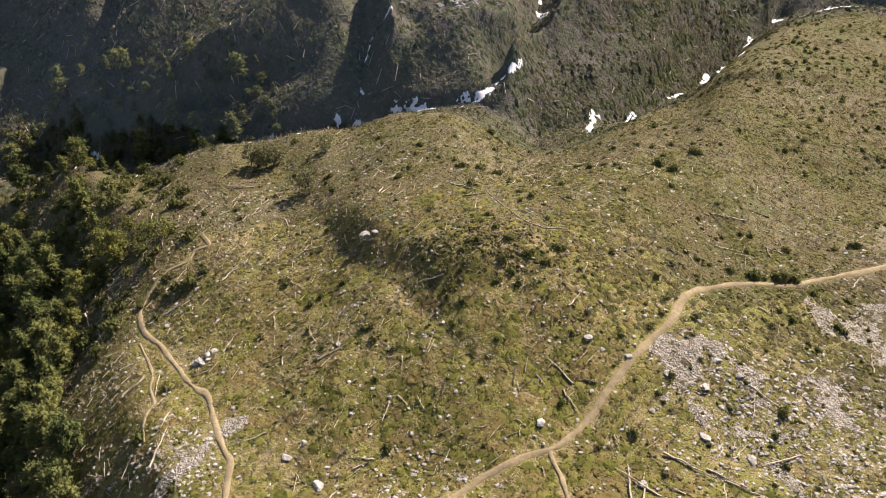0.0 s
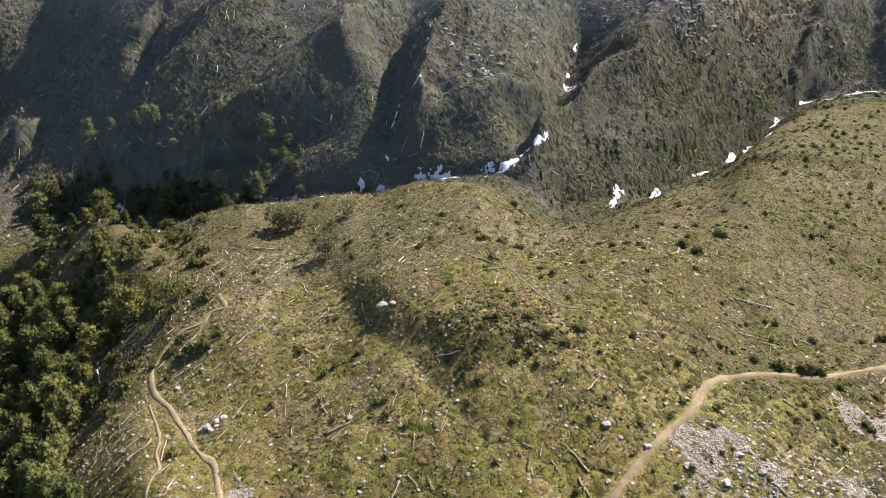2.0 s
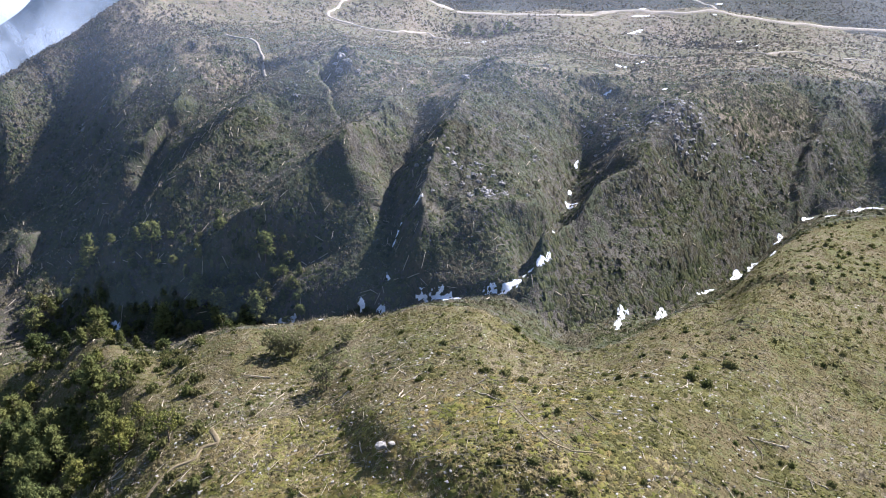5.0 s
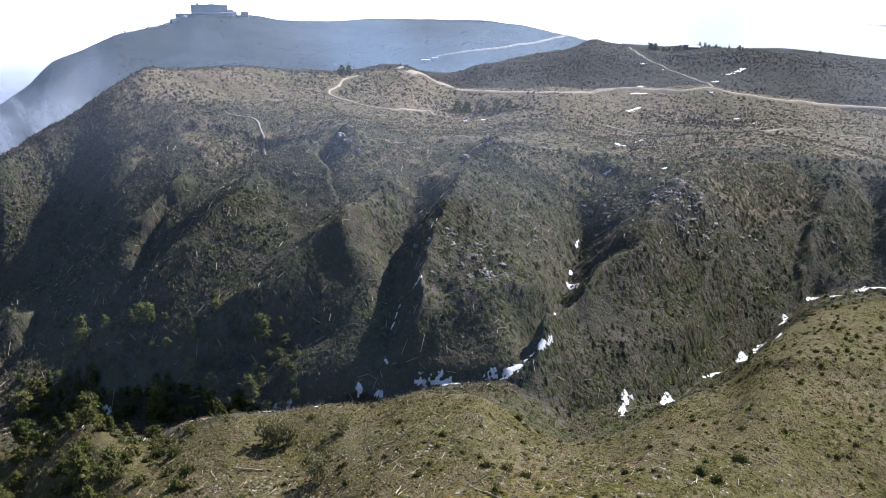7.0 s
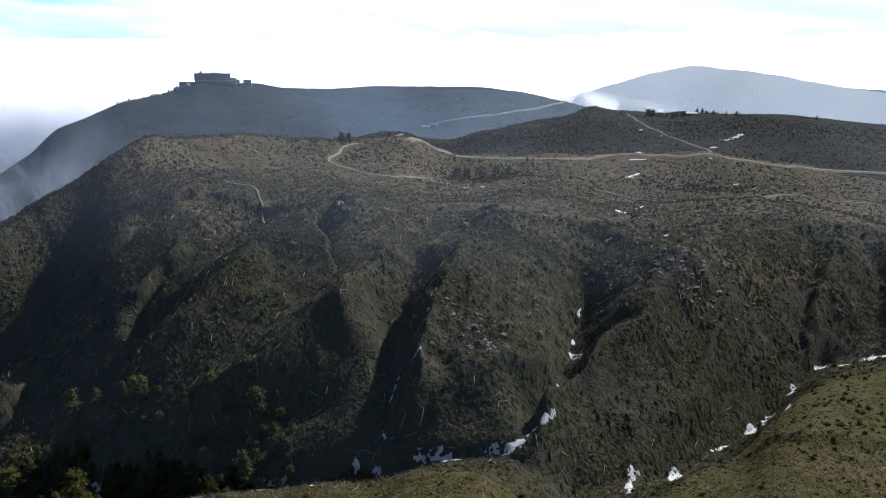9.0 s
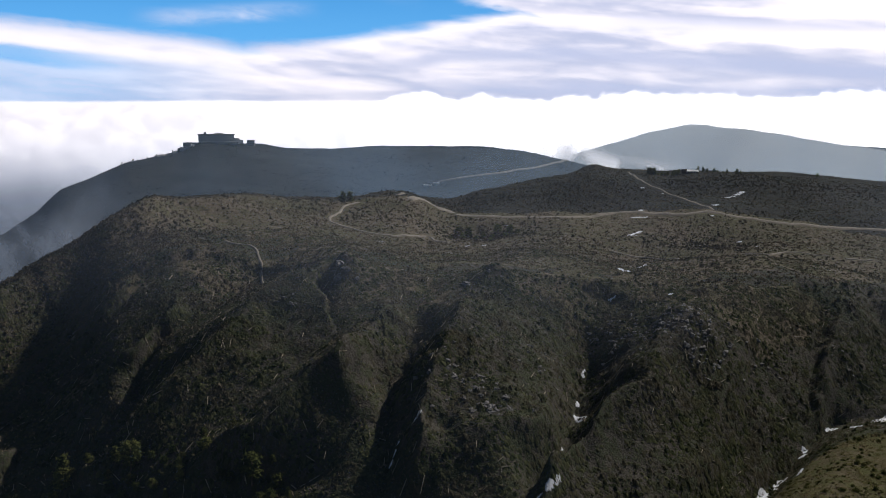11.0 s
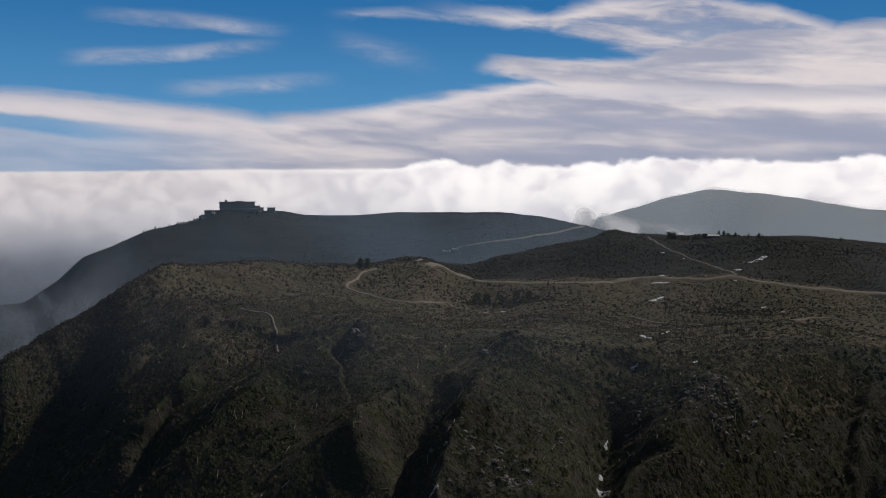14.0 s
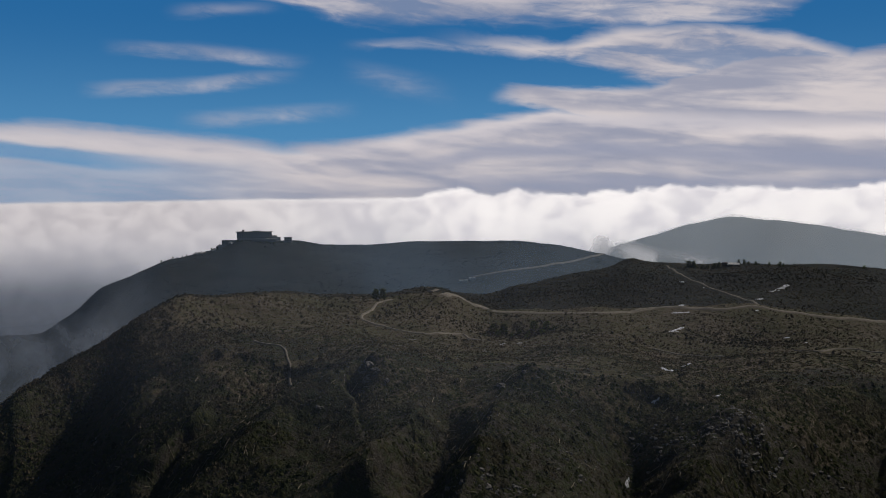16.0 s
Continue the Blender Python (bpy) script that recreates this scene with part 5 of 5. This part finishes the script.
lrng = np.random.default_rng(44)
places = polar_field(330, (-30, 36), (60, 150), lambda x, y: on_hill(x, y) & ~wooded(x, y) & (RNG.random(len(x)) < np.clip(1.35 - np.hypot(x, y) / 160, 0.25, 1)))
places = places[clear_of_paths(places, 1.0)]
for x, y in places:
    k = int(lrng.choice(8, p=(0.2, 0.16, 0.12, 0.08, 0.05, 0.08, 0.06, 0.25)))
    lay_log(k, x, y, lrng.uniform(0, 6.28), "charred dark fallen tree trunk lying in the heath" if k in (5, 6) else "bleached bare fallen tree trunk lying in the heath", "fallen logs on the hill")
for x, y, turn, k in ((22.0, 62.0, 1.45, 4), (23.5, 61.5, 1.3, 3), (29, 64.5, -0.6, 4), (33, 63, -0.5, 3), (41, 74, -0.7, 3), (36, 67, 0.7, 2), (-34.5, 108, 0.4, 4), (-37, 110.5, 0.9, 3), (-20.5, 120, -1.2, 3), (-28, 108, 1.0, 2)):
    lay_log(k, x, y, turn, "long bleached fallen tree trunk lying on stony ground", "fallen logs on the hill")
lv, lf = [], []
for x, y in polar_field(900, (-30, 30), (170, 300), on_side):
    a, l, w = lrng.uniform(0, 6.28), lrng.uniform(0.8, 2.6), lrng.uniform(0.05, 0.1)
    dx, dy, z = math.cos(a) * l / 2, math.sin(a) * l / 2, 0.35
    k = len(lv)
    for ex, ey in ((x - dx, y - dy), (x + dx, y + dy)):
        g0 = float(ground(ex, ey)) + z
        px, py = -math.sin(a) * w, math.cos(a) * w
        lv += [(ex + px, ey + py, g0), (ex - px, ey - py, g0), (ex, ey, g0 + 1.6 * w)]
    lf += [(k, k + 1, k + 4, k + 3), (k + 1, k + 2, k + 5, k + 4), (k + 2, k, k + 3, k + 5)]
stuff("slope_logs", grid_mesh("slope_logs", lv, lf, BLEACHED, smooth=False), "bleached fallen trunks strewn over the valley side", "logs")


# ---- boulders and crags ----
def boulder_mesh(seed, mat, rough=0.28, sub=2):
    bm = bmesh.new()
    bmesh.ops.create_icosphere(bm, subdivisions=sub, radius=1.0)
    rng = np.random.default_rng(seed)
    planes = [(Vector(rng.normal(0, 1, 3)).normalized(), rng.uniform(0.5, 0.85)) for _ in range(9)]
    for q in bm.verts:
        for n, d in planes:
            over = q.co.dot(n) - d
            if over > 0:
                q.co -= n * over
        q.co *= 1 + rough * (0.3 * noise.noise(q.co * 2.3 + Vector((seed, 0, 0))) + 0.22 * noise.noise(q.co * 6.0 + Vector((0, seed, 0))))
        q.co.z = 0.7 * q.co.z
    return mesh_of(bm, "boulder", mat)


boulders = [boulder_mesh(800 + i, LIMESTONE) for i in range(6)]
rocks = [(-6.9, 104.7, 0.85), (-5.6, 104.2, 0.7), (-29.5, 90.4, 0.9), (-28.7, 91.2, 0.7), (-30.1, 90.4, 0.6), (-29.1, 89.8, 0.5), (-27.9, 91.7, 0.55), (-28.3, 90.3, 0.45), (13.6, 70.3, 0.75), (-36.5, 101, 0.5), (-15.4, 70.0, 0.6), (20.7, 81.0, 0.6), (25.2, 78.4, 0.5),
         (32.0, 68.5, 0.7), (36.8, 66.1, 0.75), (23.6, 62.1, 0.6), (-11.5, 65.6, 0.7), (33.8, 74.9, 0.6), (38.6, 76.6, 0.5), (36.3, 78.6, 0.5), (29.5, 76.6, 0.5), (-23.0, 79.2, 0.4), (-13.5, 71.6, 0.5), (-10.1, 85.6, 0.4), (35.0, 67.2, 0.5), (38.2, 66.9, 0.45)]
krng = np.random.default_rng(55)
for q in polar_field(110, (-24, 36), (60, 135), lambda x, y: on_hill(x, y) & (RNG.random(len(x)) < 0.3 + rubbly(x, y))):
    rocks.append((q[0], q[1], krng.uniform(0.18, 0.4)))
for i, (x, y, s) in enumerate(rocks):
    ob = new("boulder", boulders[i % 6])
    ob.matrix_basis = Matrix.Translation((x, y, float(ground(x, y)) + 0.15 * s)) @ Matrix.Rotation(krng.uniform(0, 6.28), 4, "Z") @ Matrix.Diagonal((s * krng.uniform(0.8, 1.5), s, s * krng.uniform(0.55, 0.95), 1))
    tagged(ob, "pale grey limestone boulder lying in the heath", "boulder", "boulders on the hill")
def crag_mesh(seed):
    bm = bmesh.new()
    bmesh.ops.create_icosphere(bm, subdivisions=3, radius=1.0)
    off = Vector((seed * 3.7, 0, 0))
    for q in bm.verts:
        n = noise.noise(q.co * 1.3 + off) * 0.5 + abs(noise.noise(q.co * 2.9 + off)) * 0.5 + noise.noise(q.co * 7.0 + off) * 0.16
        q.co *= 0.75 + n
    return mesh_of(bm, "crag", CRAG)


crags = [crag_mesh(i) for i in range(5)]
groups = ((43.1, 246.8, 8, 0.55, 26), (50.9, 242.4, 9, 0.6, 34), (57.8, 239.0, 8, 0.6, 26), (66.0, 238.7, 9, 0.7, 34), (71.1, 239.0, 9, 0.8, 40), (66.6, 232.4, 7, 0.7, 20), (59.0, 230.5, 9, 0.5, 18), (11.4, 202.4, 8, 0.9, 34), (6.8, 209.2, 5, 0.7, 12), (1.3, 210.6, 6, 0.7, 12), (24.4, 228.2, 12, 0.55, 18), (88.2, 247.7, 9, 0.7, 10), (-27.3, 257.9, 6, 1.3, 8), (11.7, 254.8, 7, 1.3, 9), (113.8, 252.3, 8, 0.6, 6), (-43.3, 247.9, 3, 0.9, 4))
for gx, gy, spread, size, count in groups:
    for i in range(count):
        x, y = gx + krng.normal(0, spread * 0.5), gy + krng.normal(0, spread * 0.4)
        s = size * krng.uniform(0.4, 1.0)
        ob = new("rock_outcrop", crags[i % 5])
        ob.matrix_basis = Matrix.Translation((x, y, float(ground(x, y)) - 0.35 * s)) @ Matrix.Rotation(krng.uniform(0, 6.28), 4, "Z") @ Matrix.Rotation(krng.uniform(-0.5, 0.5), 4, "X") @ Matrix.Diagonal((s * krng.uniform(1.1, 2.0), s * 1.2, s * krng.uniform(0.5, 0.9), 1))
        tagged(ob, "weathered grey rock outcrop on the valley side", "rock", "crags of the valley side")

# ---- buildings ----
PLASTER = plain_material("weathered_plaster", (0.6, 0.58, 0.55), (0.72, 0.7, 0.67), 0.3, 0.85, 0.1)
CONCRETE = plain_material("stained_concrete", (0.3, 0.29, 0.27), (0.42, 0.4, 0.38), 0.4, 0.9, 0.1)
WHITE_ROOF = plain_material("white_roof_sheet", (0.74, 0.74, 0.72), (0.82, 0.82, 0.8), 0.5, 0.5, 0.05)
BROWN_WALL = plain_material("brown_timber_wall", (0.09, 0.07, 0.055), (0.15, 0.12, 0.09), 1.5, 0.8, 0.2)
GLASS = Mat("dark_window_glass").finish((0.02, 0.025, 0.03), 0.08)


def box_mesh(name, sx, sy, sz, mat, bevel=0.0, at=(0, 0, 0)):
    bm = bmesh.new()
    bmesh.ops.create_cube(bm, size=1.0)
    for q in bm.verts:
        q.co = Vector((q.co.x * sx + at[0], q.co.y * sy + at[1], (q.co.z + 0.5) * sz + at[2]))
    if bevel:
        bmesh.ops.bevel(bm, geom=bm.edges[:], offset=bevel, segments=1, affect="EDGES")
    return mesh_of(bm, name, mat)


def block(thing, name, x, y, z, sx, sy, sz, mat, label=""):
    return part(name, box_mesh(name, sx, sy, sz, mat, min(sx, sy, sz) * 0.02), thing, label, pose(x, y, z))


def windows(wall, sx, sy, sz, floors, columns):
    """Recessed-looking window units with a frame and pane on the wall's camera side."""
    frame_me, pane_me = box_mesh("window", sx / columns * 0.6, 0.3, sz / floors * 0.5, PLASTER), box_mesh("pane", sx / columns * 0.46, 0.3, sz / floors * 0.36, GLASS)
    for i in range(floors):
        for j in range(columns):
            w = part("window", frame_me, wall, "", pose((j + 0.5) * sx / columns - sx / 2, -sy / 2 - 0.05, (i + 0.25) * sz / floors))
            part("pane", pane_me, w, "dark glass pane", pose(0, -0.06, 0.03 * sz / floors * 1.6))


hx, hy = -395.0, 1512.0
hz = float(ground(hx, hy)) - 1.0
hotel = empty("hotel", pose(hx, hy, hz, 0, 0, 14), "long flat-roofed concrete hotel on the far hilltop", "building")
main_wall = block(hotel, "wall", 2, 0, 4, 60, 15, 11.0, PLASTER, "pale weathered plastered wall")
windows(main_wall, 60, 15, 11.0, 3, 15)
block(hotel, "roof", 2, 0, 15.0, 63, 17.5, 0.9, CONCRETE, "overhanging flat concrete roof")
block(hotel, "roof_tower", -17, 1, 15.8, 4.0, 5.0, 3.4, CONCRETE, "small plant tower on the roof")
block(hotel, "roof_unit", 6, 2, 15.8, 14.0, 5.0, 1.4, CONCRETE, "low plant room on the roof")
terrace = block(hotel, "terrace_wing", 6, -10, -1, 66, 12, 5.0, PLASTER, "wide lower terrace wing")
windows(terrace, 66, 12, 5.0, 1, 14)
block(hotel, "stair_block", 36, -2, 0, 10, 12, 9.0, PLASTER, "stepped end block")
block(hotel, "stair_block", 43, -3, 0, 8, 12, 6.0, PLASTER, "stepped end block")
block(hotel, "retaining_wall", -40, -14, -4, 26, 3, 6.0, CONCRETE, "pale stone retaining wall")
ax, ay = -338.0, 1532.0
annex = empty("annex", pose(ax, ay, float(ground(ax, ay)) - 1.0, 0, 0, 10), "square concrete annex beside the hilltop hotel", "building")
annex_wall = block(annex, "wall", 0, 0, 0, 13, 11, 9.0, PLASTER)
windows(annex_wall, 13, 11, 9.0, 3, 3)
block(annex, "roof", 0, 0, 9.0, 14.5, 12.5, 0.7, CONCRETE, "flat concrete roof")
bm = bmesh.new()
bmesh.ops.create_icosphere(bm, subdivisions=3, radius=1.0)
for q in bm.verts:
    q.co *= 1 + 0.35 * noise.noise(q.co * 2.1) + 0.15 * noise.noise(q.co * 6.0)
PALE_CLIFF = plain_material("pale_cliff", (0.5, 0.48, 0.45), (0.75, 0.73, 0.7), 0.25, 0.85, 0.5)
crag_me = mesh_of(bm, "cliff", PALE_CLIFF)
for x, y, sx, sz in ((-436, 1494, 9, 10), (-447, 1491, 7, 7), (-428, 1489, 6, 6), (-455, 1487, 6, 4), (-478, 1480, 13, 3), (-441, 1485, 5, 4)):
    ob = new("cliff", crag_me)
    ob.matrix_basis = Matrix.Translation((x, y, float(ground(x, y)) - 1)) @ Matrix.Diagonal((sx, 9, sz, 1))
    tagged(ob, "pale rock cliff below the hilltop hotel", "cliff", "cliffs by the hotel")

ux, uy = 166.0, 592.0
hut = empty("mountain_hut", pose(ux, uy, float(ground(ux, uy)) - 0.3, 0, 0, -12) @ Matrix.Scale(0.85, 4), "low mountain hut with a white roof on the crest", "building")
hut_wall = block(hut, "wall", 0, 0, 0, 9, 5, 1.6, BROWN_WALL, "dark timber wall")
windows(hut_wall, 9, 5, 1.6, 1, 4)
bm = bmesh.new()
for x, y, z in ((-4, -3.1, 1.55), (5.2, -3.1, 1.55), (5.2, 3.1, 2.5), (-4, 3.1, 2.5), (-4, -3.1, 1.7), (5.2, -3.1, 1.7), (5.2, 3.1, 2.65), (-4, 3.1, 2.65)):
    bm.verts.new((x, y, z))
bm.verts.ensure_lookup_table()
for f in ((0, 1, 2, 3), (7, 6, 5, 4), (0, 4, 5, 1), (1, 5, 6, 2), (2, 6, 7, 3), (3, 7, 4, 0)):
    bm.faces.new([bm.verts[i] for i in f])
bmesh.ops.recalc_face_normals(bm, faces=bm.faces[:])
part("roof", mesh_of(bm, "roof", WHITE_ROOF), hut, "sloping white sheet roof")
block(hut, "chimney_block", -5.5, 1, 0, 4, 4, 3.0, BROWN_WALL, "dark end block")
for x, y, sx in ((-21, 1176, 11), (-9, 1182, 8)):
    shed = empty("shed", pose(x, y, float(ground(x, y)) - 0.3), "small pale-roofed shed at the foot of the far hill", "shed", "sheds")
    block(shed, "wall", 0, 0, 0, sx, 5, 2.6, PLASTER)
    block(shed, "roof", 0, 0, 2.6, sx + 1, 6, 0.4, WHITE_ROOF, "pale sheet roof")


# ---- drifting mist, and haze imitated by tinted sheets ----
def mist(name, az, reach, z_low, z_high, shape, label, group="mist veils", fade=None, color=(0.8, 0.84, 0.9)):
    """A thin curved see-through sheet imitating mist or haze, lit by the sun and sky; shape(g, u, z) gives how much it
    hides.
    """
    g = Mat(name)
    sep = g.node("ShaderNodeSeparateXYZ")
    g.put(sep.inputs[0], g.pos)
    u = g.math("MULTIPLY", g.math("ARCTAN2", sep.outputs[0], sep.outputs[1]), 57.3)
    ends = g.math("MULTIPLY", g.ramp(u, az[0], az[0] + 3), g.ramp(u, az[1], az[1] - 3))
    ends = g.math("MULTIPLY", ends, g.ramp(sep.outputs[2], z_high, z_high - (fade or 0.5 * (z_high - z_low))))
    fac = g.math("MULTIPLY", shape(g, u, sep.outputs[2]), ends)
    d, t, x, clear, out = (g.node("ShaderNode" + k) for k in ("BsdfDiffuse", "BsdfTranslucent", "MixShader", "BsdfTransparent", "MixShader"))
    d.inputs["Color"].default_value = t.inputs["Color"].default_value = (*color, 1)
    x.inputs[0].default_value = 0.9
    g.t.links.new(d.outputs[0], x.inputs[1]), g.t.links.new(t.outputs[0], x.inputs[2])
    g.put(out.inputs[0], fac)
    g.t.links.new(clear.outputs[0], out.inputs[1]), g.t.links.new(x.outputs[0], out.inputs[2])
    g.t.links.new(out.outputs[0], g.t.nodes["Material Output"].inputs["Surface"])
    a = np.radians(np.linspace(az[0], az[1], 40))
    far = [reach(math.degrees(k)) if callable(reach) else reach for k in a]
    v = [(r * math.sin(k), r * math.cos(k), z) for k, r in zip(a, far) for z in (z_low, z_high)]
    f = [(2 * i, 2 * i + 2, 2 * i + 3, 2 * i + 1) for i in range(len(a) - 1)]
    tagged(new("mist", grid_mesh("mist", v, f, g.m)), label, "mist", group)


# Haze before the distant mountain is put in as a pale sheet.
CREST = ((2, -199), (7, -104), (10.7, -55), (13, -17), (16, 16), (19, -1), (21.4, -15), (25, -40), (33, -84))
mist("far_haze_tint", (0, 46), 2700, -480, 66, lambda g, u, z: g.math("MULTIPLY", g.ramp(g.math("SUBTRACT", z, g.bent(u, CREST)), 13, 0), g.ramp(g.noise(0.0016, 3), 0.2, 0.8, 0.3, 0.5)), "pale see-through sheet imitating haze before the distant mountain", "mist veils", 10, (0.86, 0.94, 0.98))
brook = np.array(STREAM)
edge = np.array(BROW)
# Blue sheets added to lift dark slopes, as glare and haze would.
mist("ravine_glare_tint", (-40, 40), lambda u: float(np.interp(u, brook[:, 0], brook[:, 1])) - 4.0, -60, 70, lambda g, u, z: g.math("MULTIPLY", g.ramp(g.noise(0.02, 3), 0.2, 0.8, 0.005, 0.009), g.ramp(z, -40, -8)), "thin blue sheet standing in for glare and haze over the slope", "mist veils", 50, (0.38, 0.62, 1.0))
mist("slope_haze_tint", (-40, 40), lambda u: 0.5 * float(np.interp(u, brook[:, 0], brook[:, 1]) + np.interp(u, edge[:, 0], edge[:, 1])), -40, 82, lambda g, u, z: g.math("MULTIPLY", g.ramp(g.noise(0.02, 3), 0.2, 0.8, 0.7, 1.1), g.ramp(z, 6.0, 42.0, 0.0, 0.044)), "thin blue-tinted sheet imitating haze over valley side and upland", "mist veils", 22, (0.6, 0.74, 1.0))
mist("valley_haze_tint", (-36, 36), 860, -160, 150, lambda g, u, z: g.math("MULTIPLY", g.ramp(g.noise(0.008, 4), 0.25, 0.7, 0.35, 1.0), g.ramp(u, -23.0, -3.0, 0.1, 0.26)), "blue-tinted sheet imitating haze over the far hill", "mist veils", None, (0.38, 0.56, 0.78))
fog = lambda low, dense: lambda g, u, z: g.math("MULTIPLY", g.ramp(g.noise(0.016, 6, 0.6, None, 0.4), 0.32, 0.72), g.math("MULTIPLY", g.ramp(u, -17.5, -24.0), g.ramp(z, low, low - 60, 0.0, dense)))
# Fog colours are greyed, the rear sheet's most, to stand in for shade.
mist("fog_bank", (-40, -14), 700, -220, 60, fog(45, 0.8), "drifting grey fog filling the side valley", "fog banks", None, (0.5, 0.55, 0.62))
mist("fog_bank", (-40, -14), 1050, -320, 40, fog(50, 0.8), "drifting grey fog filling the side valley", "fog banks", None, (0.5, 0.55, 0.62))
mist("fog_bank", (-44, -10), 1720, -520, -10, lambda g, u, z: g.ramp(z, 10, -170, 0.0, 0.95), "fog spreading behind the far hill, coloured dark for its shade", "fog banks", None, (0.22, 0.25, 0.3))
mist("wisp", (3, 16), 1700, -150, 15, lambda g, u, z: g.math("MULTIPLY", g.ramp(g.noise(0.012, 4, 0.55, None, 0.5), 0.36, 0.6), g.math("MULTIPLY", g.ramp(u, 6.0, 8.5), g.ramp(g.math("SUBTRACT", z, g.bent(u, ((6, 10), (8, 0), (10, -14), (12, -30)))), 10, -18))), "bright wisp of cloud rising behind the crest", "wisps", 8, (0.95, 0.95, 0.97))
